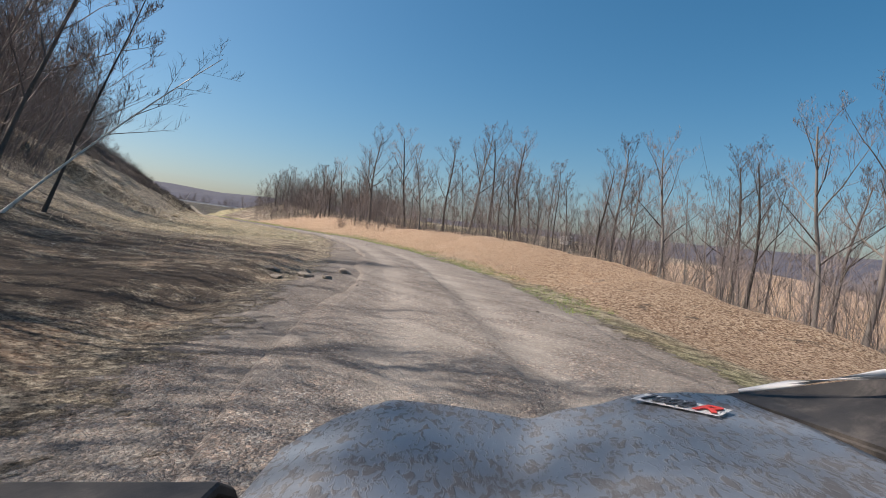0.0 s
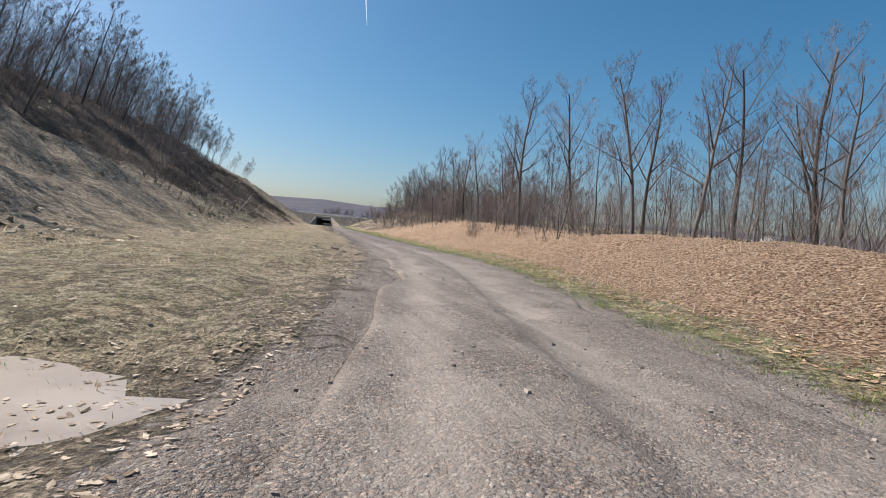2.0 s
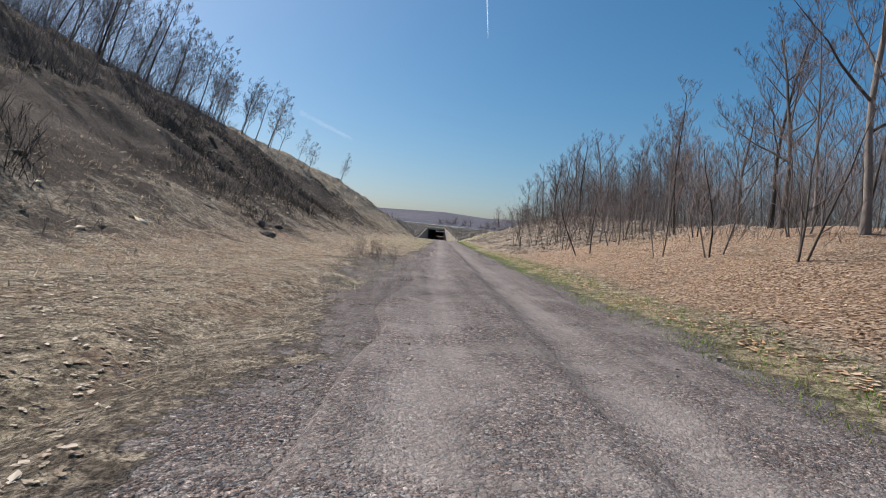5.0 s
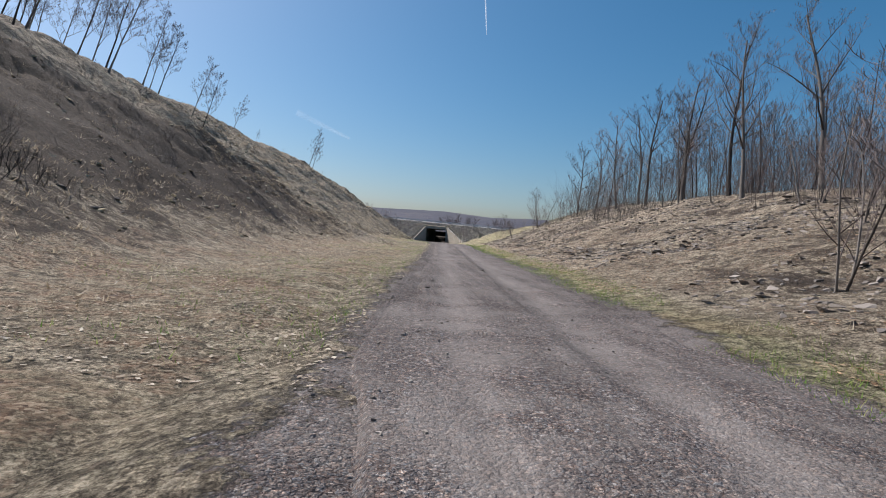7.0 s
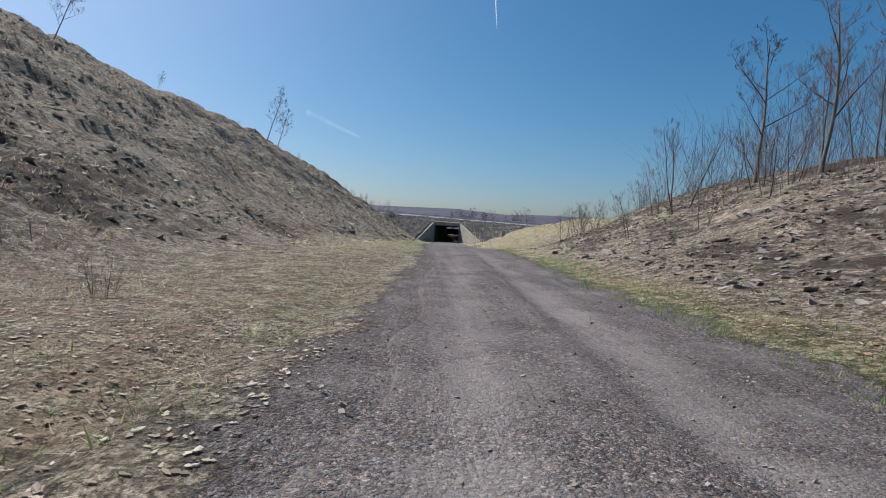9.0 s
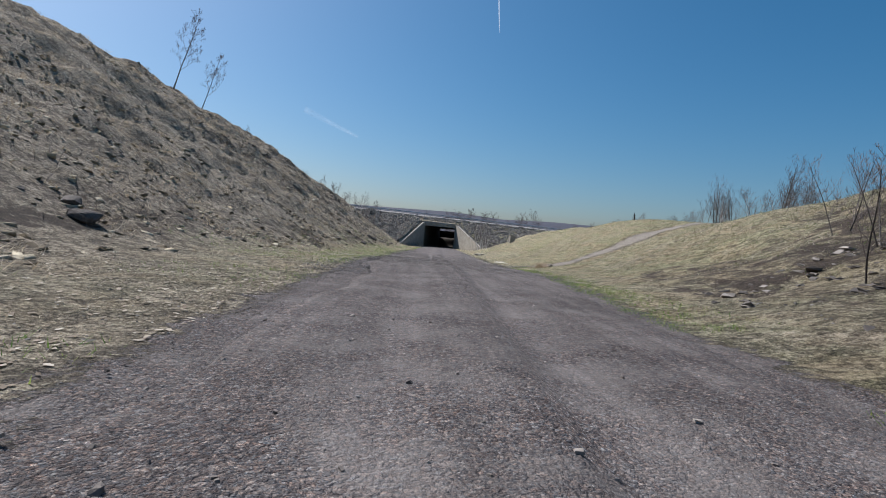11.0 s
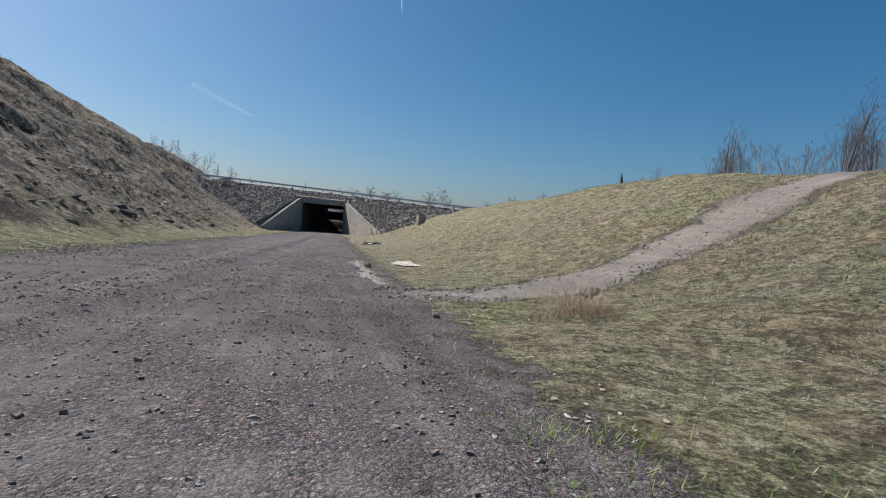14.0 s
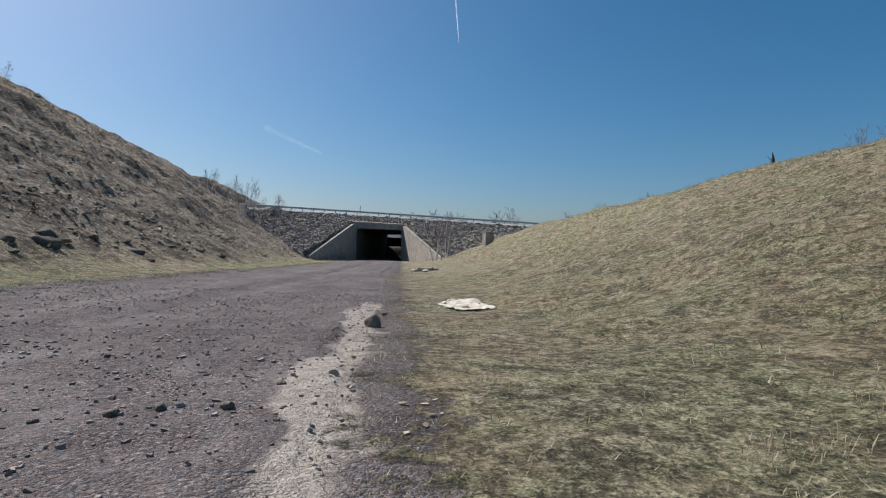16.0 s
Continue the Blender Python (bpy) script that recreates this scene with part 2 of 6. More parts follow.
BARK = simple("grey_bark", [(0.3, (0.050, 0.043, 0.038)), (0.5, (0.105, 0.092, 0.082)), (0.7, (0.20, 0.182, 0.165))], 5.0, bump=0.6, dist=0.02, stretch=(1, 1, 0.25), by="object")
TWIG = simple("bare_twig", [(0.2, (0.115, 0.094, 0.090)), (0.5, (0.175, 0.147, 0.140)), (0.8, (0.26, 0.225, 0.213))], 2.0, by="object")
WHITE_BARK = simple("pale_birch_bark", [(0.3, (0.16, 0.14, 0.12)), (0.42, (0.52, 0.49, 0.45)), (0.7, (0.70, 0.67, 0.62))], 5.0, bump=0.3)
DRY_STALK = leafy("dry_grass_blade", [(0.2, (0.20, 0.155, 0.10)), (0.42, (0.39, 0.315, 0.215)), (0.6, (0.55, 0.47, 0.35)), (0.8, (0.68, 0.61, 0.49))], 0.35, 0.7)
GREEN_BLADE = leafy("spring_grass_blade", [(0.25, (0.090, 0.130, 0.042)), (0.42, (0.19, 0.212, 0.092)), (0.52, (0.34, 0.315, 0.195)), (0.60, (0.24, 0.195, 0.135)), (0.68, (0.62, 0.575, 0.45))], 0.35, 1.6)
VERGE = leafy("fresh_verge_blade", [(0.25, (0.08, 0.17, 0.025)), (0.5, (0.18, 0.30, 0.06)), (0.7, (0.38, 0.40, 0.15))], 0.4, 0.8)
LEAF = leafy("fallen_leaf", [(0.2, (0.16, 0.092, 0.052)), (0.42, (0.34, 0.215, 0.125)), (0.6, (0.53, 0.375, 0.245)), (0.85, (0.74, 0.60, 0.45))], 0.2, 4.0)
PALE_LEAF = leafy("bleached_leaf", [(0.15, (0.14, 0.105, 0.075)), (0.4, (0.31, 0.25, 0.185)), (0.6, (0.49, 0.42, 0.33)), (0.85, (0.72, 0.66, 0.56))], 0.2, 4.0)
# ---- lie of the land ----
rng = np.random.default_rng(7)
LATTICE = rng.random((256, 256))


def vnoise(x, y, scale, seed=0):
    """Smooth value noise in -1..1 over arrays."""
    x, y = np.asarray(x) / scale + seed * 17.3, np.asarray(y) / scale + seed * 9.1
    i, j = np.floor(x).astype(int), np.floor(y).astype(int)
    f, g = x - i, y - j
    f, g = f * f * (3 - 2 * f), g * g * (3 - 2 * g)
    a, b = LATTICE[i % 256, j % 256], LATTICE[(i + 1) % 256, j % 256]
    c, d = LATTICE[i % 256, (j + 1) % 256], LATTICE[(i + 1) % 256, (j + 1) % 256]
    return 2 * ((a * (1 - f) + b * f) * (1 - g) + (c * (1 - f) + d * f) * g) - 1


def fbm(x, y, scale, octaves=4, seed=0):
    total, amp = 0, 1.0
    for k in range(octaves):
        total, amp = total + amp * vnoise(x, y, scale / 2 ** k, seed + k), amp * 0.5
    return total


def curve(points, smooth=9.0):
    """A smooth function of y through (y, value) pairs."""
    ys = np.arange(-460, 120, 1.0)
    p = np.array(points, float)
    v = np.interp(ys, p[:, 0], p[:, 1])
    k = np.exp(-0.5 * (np.arange(-30, 31) / smooth) ** 2)
    v = np.convolve(np.pad(v, 30, "edge"), k / k.sum(), "valid")
    return lambda y: np.interp(y, ys, v)


def step(a, b, v):
    t = np.clip((np.asarray(v) - a) / (b - a), 0, 1)
    return t * t * (3 - 2 * t)


def smin(a, b, k):
    return -k * np.logaddexp(-a / k, -b / k)


def smax(a, b, k):
    return k * np.logaddexp(a / k, b / k)


road_x = curve([(-460, -118), (-400, -75), (-360, -50.5), (-342, -39.8), (-327, -32.2), (-310, -26.1), (-292, -21.8), (-241, -17.9), (-187.6, -14.0), (-142, -10.7), (-129, -9.9), (-100, -8.5), (-80, -7.7), (-40, -5.6), (0, -3.9), (60, -3.9), (110, -3.9)], 5)
half_w = curve([(-460, 2.3), (-330, 2.25), (-290, 2.0), (-241, 1.85), (-150, 2.1), (-125, 2.9), (-105, 4.0), (-80, 4.2), (-60, 3.4), (-20, 3.1), (0, 3.2), (60, 3.2)], 5)
road_z = curve([(-460, 1.95), (-142, 1.87), (-117, 1.74), (-107, 1.45), (-100, 1.2), (-92, 0.9), (-60, 0.5), (0, 0.0), (60, 0.0)], 4)
toe_off = curve([(-460, 5.5), (-345, 6.0), (-325, 9.5), (-305, 13), (-285, 14.5), (-270, 13), (-255, 10.8), (-235, 9.2), (-215, 8.2), (-195, 9.3), (-175, 10.6), (-114, 9.0), (-76, 6.8), (-40, 7.0), (0, 9.5)], 6)
left_slope = curve([(-460, 0.26), (-330, 0.29), (-295, 0.47), (-260, 0.61), (-200, 0.64), (-150, 0.63), (-118, 0.605), (-95, 0.655), (-76, 0.64), (-50, 0.66), (-20, 0.62), (0, 0.59)], 8)
left_cap = curve([(-460, 5), (-320, 5.8), (-287, 11.0), (-262, 14.8), (-230, 16.6), (-205, 16.6), (-187, 16.8), (-150, 18.0), (-110, 19.0), (-60, 19.2), (-20, 18.4), (40, 17.0)], 10)
right_top = curve([(-460, -3.0), (-345, -2.5), (-318, 0.5), (-285, 1.5), (-262, 1.9), (-240, 2.3), (-200, 4.2), (-165, 6.2), (-130, 7.2), (-100, 5.6), (-80, 5.5), (-64, 6.4), (-45, 5.9), (-24, 5.5), (0, 5.0), (40, 4.0)], 7)


def deck_z(x):
    return 7.55 - 0.032 * np.clip(x, -60, 90)


def in_cutting(x, y):
    """Inside the wing walls of the underpass."""
    open_w = np.clip(-y, 0, 17.5) * 0.325
    return (x > -8.3 - open_w) & (x < 0.55 + open_w * 0.95) & (y < 0.2)


def land(x, y, rough=True):
    x, y = np.asarray(x, float), np.asarray(y, float)
    yc = np.clip(y, -455, 110)
    rx, hw, rz = road_x(yc), half_w(yc), road_z(yc)
    u = (x - rx) * np.where(yc < -292, 0.90, 1.0)
    # left bank
    left = -(u + toe_off(yc))
    bank = rz + 0.10 + left_slope(yc) * np.log1p(np.exp(np.clip(left * 1.1, -30, 30))) / 1.1
    bank = np.where(left > 20, rz + 0.10 + left_slope(yc) * left, bank)
    cap = left_cap(yc) + 0.10 * np.clip(-45 - x, 0, 300)
    z = smin(bank, cap, 1.0)
    # right bank
    ru = u - hw
    shelf = step(-135, -105, yc)
    wide = 11.0 + 10.0 * step(-250, -205, yc)
    k = np.clip((ru - 2.4 * shelf) / (wide - 2.4 * shelf), 0, 1)
    lin = 0.35 - 0.27 * shelf
    prof = np.where(ru > 0, (lin * k + (1 - lin) * (k * k * (3 - 2 * k))) * right_top(yc), 0)
    berm = 0.75 * np.exp(-((ru - 6.5) / 3.2) ** 2) * (1 - step(-300, -270, yc)) * step(-352, -328, yc) - 0.16 * np.clip(ru - 9, 0, 30) * (1 - step(-315, -285, yc))
    far_drop = (-0.05 + 0.10 * step(-125, -95, yc)) * np.clip(ru - 26, 0, 60) * (1 - step(-30, 10, yc)) - 0.10 * np.clip(ru - 24, 0, 60) * (1 - step(-300, -200, yc))
    z = np.where(u > 0, rz + prof + berm + far_drop, z)
    # crossing embankment of the highway
    deck = deck_z(x)
    south = deck - 0.31 * (4.6 - y)
    north = deck - 0.45 * (y - 24.0)
    emb = np.minimum(np.minimum(south, north), deck)
    z = np.minimum(z, np.where(y < 13, deck + 2.2 * np.clip(4.0 - y, 0, 60), deck + 1.5 * np.clip(y - 24.5, 0, 60)))
    z = np.where((y > 4.6) & (y < 24), deck, np.maximum(z, emb))
    inside = in_cutting(x, y) & (y > -22)
    z = np.where(inside, np.minimum(z, rz + 0.03), z)
    # steep rise added past the exit so the far mouth looks shaded
    beyond = (y > 29.7) & (x > -16) & (x < 18)
    z = np.where(beyond & (y < 60), np.maximum(np.minimum(z, np.maximum(north, 0)), 3.0 * step(29.75, 30.5, y)), z)
    # distance: wooded ridges all round
    d = np.hypot(x, y + 150)
    wild = step(180, 420, d)
    bearing = np.arctan2(x, y + 150)
    hills = 24 * step(350, 1100, d) + (np.interp(np.degrees(bearing), [-60, -12, -3, 4, 9, 14, 22, 45, 70, 100], [38, 44, 47, 51, 40, 44, 36, 33, 28, 24]) + 7 * vnoise(bearing * 60, d * 0 + 1, 7.0, 4)) * step(700, 1700, d) - 10 * step(120, 260, d) * (1 - step(350, 700, d)) * step(-0.2, 0.8, bearing)
    z = z * (1 - wild) + (hills + 2.0) * wild
    if rough:
        on_road = np.clip((np.abs(u) - hw + 0.4) / 2.5, 0, 1)
        deck_mask = 1 - ((y > 3.5) & (y < 25))
        amp = on_road * deck_mask * (0.35 + 0.65 * step(0, 12, np.clip(left, 0, 50)) + 0.45 * step(1, 8, ru))
        amp = np.where(inside, 0.05, amp)
        near = 1 - step(150, 300, d)
        z = z + amp * near * ((0.24 + 0.20 * step(0, 6, left)) * fbm(x, y, 2.6, 3, 1) + 0.45 * fbm(x, y, 14, 2, 5) * on_road)
        rill = np.abs(vnoise(x + 0.06 * y, y * 0.28, 1.9, 11))
        z = z - near * deck_mask * np.where(inside, 0, 1) * 0.42 * step(2, 9, left) * (1 - step(30, 40, left)) * (1 - rill) ** 3
        z = z + 0.02 * vnoise(x, y, 1.3, 3) * near * deck_mask
        # wheel ruts and crown
        z = z - near * 0.035 * np.exp(-((np.abs(u + 0.4) - 0.85) / 0.28) ** 2) * (y < -3)
        # eroded ditch beside the road
        z = z - 0.16 * near * np.exp(-((u + hw + 1.3 + 0.5 * vnoise(y, y, 9, 8)) / 0.45) ** 2) * step(-345, -330, yc) * (1 - step(-160, -140, yc))
        # shallow basin of the puddle
        k = np.clip(((x + 33.0) * 4.6 + (y + 304.3) * -1.4) / 23.12, 0, 1)
        w = np.exp(-(np.hypot(x + 33.0 - 4.6 * k, y + 304.3 + 1.4 * k) / 1.05) ** 2.4)
        basin = np.hypot(x + 33.0 - 4.6 * k, y + 304.3 + 1.4 * k)
        z = np.maximum(z, 1.86 - 0.6 * np.clip(basin - 1.9, 0, 9))
        z = z * (1 - w) + (1.75 + 0.12 * vnoise(x, y, 1.3, 21)) * w
    return z


def height(x, y):
    return float(land(np.array([x]), np.array([y]))[0])


def spaced(lo, hi, d, far):
    mid = np.arange(lo, hi + 1e-6, d)
    out, s = [], d
    v = hi
    while v < far:
        s *= 1.14
        v += s
        out.append(v)
    neg, s, v = [], d, lo
    while v > -far:
        s *= 1.14
        v -= s
        neg.append(v)
    return np.array(neg[::-1] + list(mid) + out)


def mesh_of(name, verts, faces, mat, smooth=True):
    me = bpy.data.meshes.new(name)
    me.from_pydata([tuple(v) for v in verts], [], [tuple(f) for f in faces])
    me.materials.append(mat)
    if smooth:
        me.shade_smooth()
    me.update()
    return me


def grid_faces(nx, ny):
    i, j = np.meshgrid(np.arange(nx - 1), np.arange(ny - 1), indexing="ij")
    a = (i * ny + j).ravel()
    return np.stack([a, a + ny, a + ny + 1, a + 1], 1)


def trail_y(x):
    return np.interp(x, [-6, -3, -1.2, 0.6, 3.0, 6.6, 10.3, 16, 22, 34], [-91.4, -91.2, -90.8, -90.1, -89.3, -88.2, -87.2, -85.2, -83, -78.6])


def lane_marks(me, x, y):
    """Wheel lanes, dust, dried mud and damp of the loose stone."""
    yc = np.clip(y, -455, 110)
    off = x - road_x(yc) + 0.35
    damp = 0.45 * step(-262, -225, y) + 0.55 * step(-165, -115, y)
    lanes = (1 - 0.6 * step(-165, -115, y)) * np.exp(-((np.abs(off) - 0.85) / 0.33) ** 2)
    by_trail = np.exp(-(np.clip(np.abs(y - trail_y(x)) - 1.2, 0, 9) / 0.8) ** 2) * step(-4.6, -2.4, x) * (x < 36)
    dust = np.maximum(0.52 - 0.52 * step(-300, -258, y), by_trail)
    damp = damp * (1 - by_trail)
    chalk = 0.90 * np.exp(-((x + 3.75 + 0.3 * vnoise(y, y, 2.6, 31)) / 0.42) ** 2) * step(-90.5, -88.5, y) * (1 - step(-80, -76, y))
    at = me.color_attributes.new("lane", "FLOAT_COLOR", "POINT")
    at.data.foreach_set("color", np.stack([lanes, dust, chalk, damp], 1).astype(np.float32).ravel())


def build_ground():
    xs, ys = spaced(-50, 28, 0.55, 4200), spaced(-350, 30, 0.6, 4200)
    ys = np.sort(np.append(ys[np.abs(ys - 0.05) > 0.3], [0.0, 0.25]))
    X, Y = np.meshgrid(xs, ys, indexing="ij")
    Z = land(X, Y)
    # the sheet runs below the road deck
    u = np.abs(X - road_x(np.clip(Y, -455, 110)))
    Z = Z - 0.10 * (1 - step(0.75, 1.0, u / half_w(np.clip(Y, -455, 110)))) * (Y < -0.01) * (Y > -450)
    V = np.stack([X.ravel(), Y.ravel(), Z.ravel()], 1)
    F = grid_faces(len(xs), len(ys))
    c = V[F].mean(1)
    span = np.ptp(V[F][:, :, 2], axis=1)
    mouth = (c[:, 0] > -8.6) & (c[:, 0] < 0.9) & (c[:, 1] > -0.6) & (c[:, 1] < 0.9) & (span > 2) | (c[:, 0] > -3.0) & (c[:, 0] < 6.3) & (c[:, 1] > 24.5) & (c[:, 1] < 30.6)
    F = F[~mouth]
    me = mesh_of("ground", V, F, GROUND)
    x, y = V[:, 0], V[:, 1]
    yc = np.clip(y, -455, 110)
    uu = x - road_x(yc)
    ru, lu = uu - half_w(yc), -uu - half_w(yc)
    near = 1 - step(150, 320, np.hypot(x, y + 150))
    leaf = step(0.3, 2.5, ru) * (0.62 + 0.30 * (1 - step(-262, -235, y))) * (1 - 0.5 * step(-225, -200, y)) * (1 - step(-165, -125, y)) * near + (0.12 + 0.30 * step(-262, -240, y) + 0.22 * (1 - step(-320, -306, y))) * step(0, 2, lu) * (1 - step(7, 12, lu)) * (1 - step(-170, -120, y)) + 0.7 * (1 - near)
    verge = 1.2 * np.exp(-((ru - 0.6) / 0.7) ** 2) * (1 - step(-90, -70, y)) + (0.45 + 0.55 * step(-135, -110, y)) * np.exp(-((lu - 2.5) / 2.3) ** 2) * step(-240, -200, y) + 0.55 * step(0.5, 3, lu) * (1 - step(9, 14, lu)) * (1 - step(-255, -235, y)) * step(-322, -308, y)
    grass = np.clip(step(-150, -105, y) * step(0, 1.5, ru) + verge, 0, 1) * near
    leaf = np.clip(leaf - 1.1 * np.exp(-((ru - 0.5) / 0.6) ** 2), 0, 1)
    up = -uu - toe_off(yc)
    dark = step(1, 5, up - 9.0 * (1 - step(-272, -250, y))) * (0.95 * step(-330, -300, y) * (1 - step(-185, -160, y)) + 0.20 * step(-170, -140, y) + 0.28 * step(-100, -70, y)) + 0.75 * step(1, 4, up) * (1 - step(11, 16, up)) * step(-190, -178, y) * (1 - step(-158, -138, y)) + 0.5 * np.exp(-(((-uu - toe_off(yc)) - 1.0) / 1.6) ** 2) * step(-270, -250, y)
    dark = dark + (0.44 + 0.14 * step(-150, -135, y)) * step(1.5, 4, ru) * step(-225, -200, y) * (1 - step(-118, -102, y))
    # left slope near the start: dark soil, deepened in colour for tree shade
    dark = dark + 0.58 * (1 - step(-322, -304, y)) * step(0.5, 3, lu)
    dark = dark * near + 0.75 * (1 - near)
    # ground past the underpass coloured dark for the shade in its far mouth
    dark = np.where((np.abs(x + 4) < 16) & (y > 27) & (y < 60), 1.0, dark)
    spread = np.where(uu > 0, 0.55 + 0.5 * step(-125, -110, y), 0.75 + 0.9 * (1 - step(-325, -300, y)) + 0.5 * step(-130, -110, y) + 2.2 * np.exp(-((y + 233) / 9) ** 2))
    grit = (1.25 - np.clip(np.maximum(ru, lu), 0, 9) / spread) * (y < 0)
    run = x > -3.8
    path = np.abs(y - trail_y(x)) / (1.35 + 0.25 * np.clip((x - 2) / 4, 0, 1))
    grit = np.clip(np.maximum(grit, (1.15 - np.clip(path - 0.55, 0, 9) / 0.75) * run * (x < 34) * (np.abs(y + 86) < 16)), 0, 1)
    gr = me.attributes.new("grit", "FLOAT", "POINT")
    gr.data.foreach_set("value", grit.astype(np.float32))
    lane_marks(me, x, y)
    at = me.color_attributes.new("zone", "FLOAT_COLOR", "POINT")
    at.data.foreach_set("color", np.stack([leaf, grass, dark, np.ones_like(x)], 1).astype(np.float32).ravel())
    # how much of the haze-tinted wood colour covers the ground
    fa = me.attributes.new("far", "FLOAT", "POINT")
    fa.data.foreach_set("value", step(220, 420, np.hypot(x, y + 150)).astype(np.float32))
    tagged(new("ground", me), "rolling ground of dry grass, leaf litter and dark soil", "ground", kind="structure")
    return xs, ys, Z


def surf(x, y):
    """Height of the ground sheet itself, between its own grid points."""
    xs, ys, Z = SHEET
    i, j = np.clip(np.searchsorted(xs, x) - 1, 0, len(xs) - 2), np.clip(np.searchsorted(ys, y) - 1, 0, len(ys) - 2)
    f, g = (x - xs[i]) / (xs[i + 1] - xs[i]), (y - ys[j]) / (ys[j + 1] - ys[j])
    return (Z[i, j] * (1 - f) + Z[i + 1, j] * f) * (1 - g) + (Z[i, j + 1] * (1 - f) + Z[i + 1, j + 1] * f) * g


SHEET = build_ground()


def build_road():
    ys = np.concatenate([np.arange(-450, -112, 0.45), np.arange(-112, -60, 0.2), np.arange(-60, 28.0, 0.45)])
    ks = np.concatenate([[-1.10, -1.02], np.linspace(-0.95, 0.95, 26), [1.02, 1.10]])
    rx, hw = road_x(ys), half_w(ys)
    V = []
    for k in ks:
        wob = (0.28 * vnoise(ys, ys * 0 + (1 if k < 0 else 50), 1.7, 2) + 0.35 * vnoise(ys, ys * 0 + (3 if k < 0 else 80), 6.0, 6)) * abs(k) ** 3 * step(0, 10, -ys)
        x = rx + hw * k + wob * np.sign(k)
        z = land(x, ys) + 0.03 - 0.13 * max(0, abs(k) - 0.95) / 0.07
        z = np.where(ys > -0.5, 0.02, z)
        x = np.where(ys > -0.6, np.clip(x, -7.7, -0.05) + 0.19 * np.clip(ys, 0, 40), x)
        V.append(np.stack([x, ys, z], 1))
    V = np.concatenate(V)
    me = mesh_of("road", V, grid_faces(len(ks), len(ys)), GRAVEL)
    x, y = V[:, 0], V[:, 1]
    lane_marks(me, x, y)
    tagged(new("road", me), "rutted purplish-grey gravel track with pale wheel lanes", "road", kind="structure")


build_road()


def ribbon(name, pts, widths, mat, lift, ragged=0.25, n=12):
    """A strip of worn ground along a line of plan points, sunk at its ragged edges."""
    P = np.array(pts, float)
    s = np.concatenate([[0], np.cumsum(np.hypot(*np.diff(P, axis=0).T))])
    t = np.arange(0, s[-1], 0.3)
    x, y, w = np.interp(t, s, P[:, 0]), np.interp(t, s, P[:, 1]), np.interp(t, s, widths)
    ker = np.ones(9) / 9
    x, y = (np.convolve(np.pad(v, 4, "edge"), ker, "valid") for v in (x, y))
    dx, dy = np.gradient(x), np.gradient(y)
    q = np.hypot(dx, dy)
    nx, ny = dy / q, -dx / q
    V = []
    for k in np.linspace(-1, 1, n):
        wob = ragged * (vnoise(t, t * 0 + (5 if k < 0 else 60), 0.9, 9) + 0.8 * vnoise(t, t * 0 + (7 if k < 0 else 90), 3.0, 4)) * abs(k) * np.sign(k)
        px, py = x + nx * (w * k + wob), y + ny * (w * k + wob)
        V.append(np.stack([px, py, land(px, py) + lift - (0.06 if abs(k) > 0.99 else 0)], 1))
    me = mesh_of(name, np.concatenate(V), grid_faces(n, len(t))[:, ::-1], mat)
    v = np.array([q.co[:] for q in me.vertices])
    lane_marks(me, v[:, 0], v[:, 1])
    return me


tagged(new("trail", ribbon("trail", [(-4.2, -91.35), (-3, -91.2), (-1.2, -90.8), (0.6, -90.1), (3.0, -89.3), (6.6, -88.2), (10.3, -87.2), (16, -85.2), (22, -83), (30, -80)], [0.15, 0.7, 0.9, 0.95, 1.1, 1.1, 1.1, 1.1, 1.1, 1.1], GRAVEL, 0.012, 0.45, 16)), "pale rutted dirt trail climbing the grassy bank", "dirt trail", kind="structure")
# ---- building helpers ----
def thing(name, at, label, category, group="", rz=0.0):
    e = new(name)
    e.empty_display_size = 0.2
    e.matrix_world = pose(*at, 0, 0, rz)
    return tagged(e, label, category, group)


def part(name, data, parent, label=""):
    ob = new(name, data)
    ob.parent = parent
    return tagged(ob, label)


def bm_mesh(name, bm, mat, smooth=False):
    me = bpy.data.meshes.new(name)
    bm.normal_update()
    bm.to_mesh(me)
    bm.free()
    me.materials.append(mat)
    if smooth:
        me.shade_smooth()
    return me


def prism(bm, outline, lo, hi, axis=1):
    """Extrudes a closed outline between lo and hi along an axis (0 x, 1 y, 2 z)."""
    def at(p, v):
        return {0: (v, p[0], p[1]), 1: (p[0], v, p[1]), 2: (p[0], p[1], v)}[axis]
    a, b = [bm.verts.new(at(p, lo)) for p in outline], [bm.verts.new(at(p, hi)) for p in outline]
    n = len(outline)
    bm.faces.new(a)
    bm.faces.new(b[::-1])
    for i in range(n):
        bm.faces.new((a[i], b[i], b[(i + 1) % n], a[(i + 1) % n]))
    bmesh.ops.recalc_face_normals(bm, faces=bm.faces)


def bevelled_box(x0, x1, y0, y1, z0, z1, w=0.02):
    bm = bmesh.new()
    prism(bm, [(x0, y0), (x1, y0), (x1, y1), (x0, y1)], z0, z1, 2)
    bmesh.ops.bevel(bm, geom=bm.edges[:], offset=w, segments=2, affect="EDGES")
    return bm


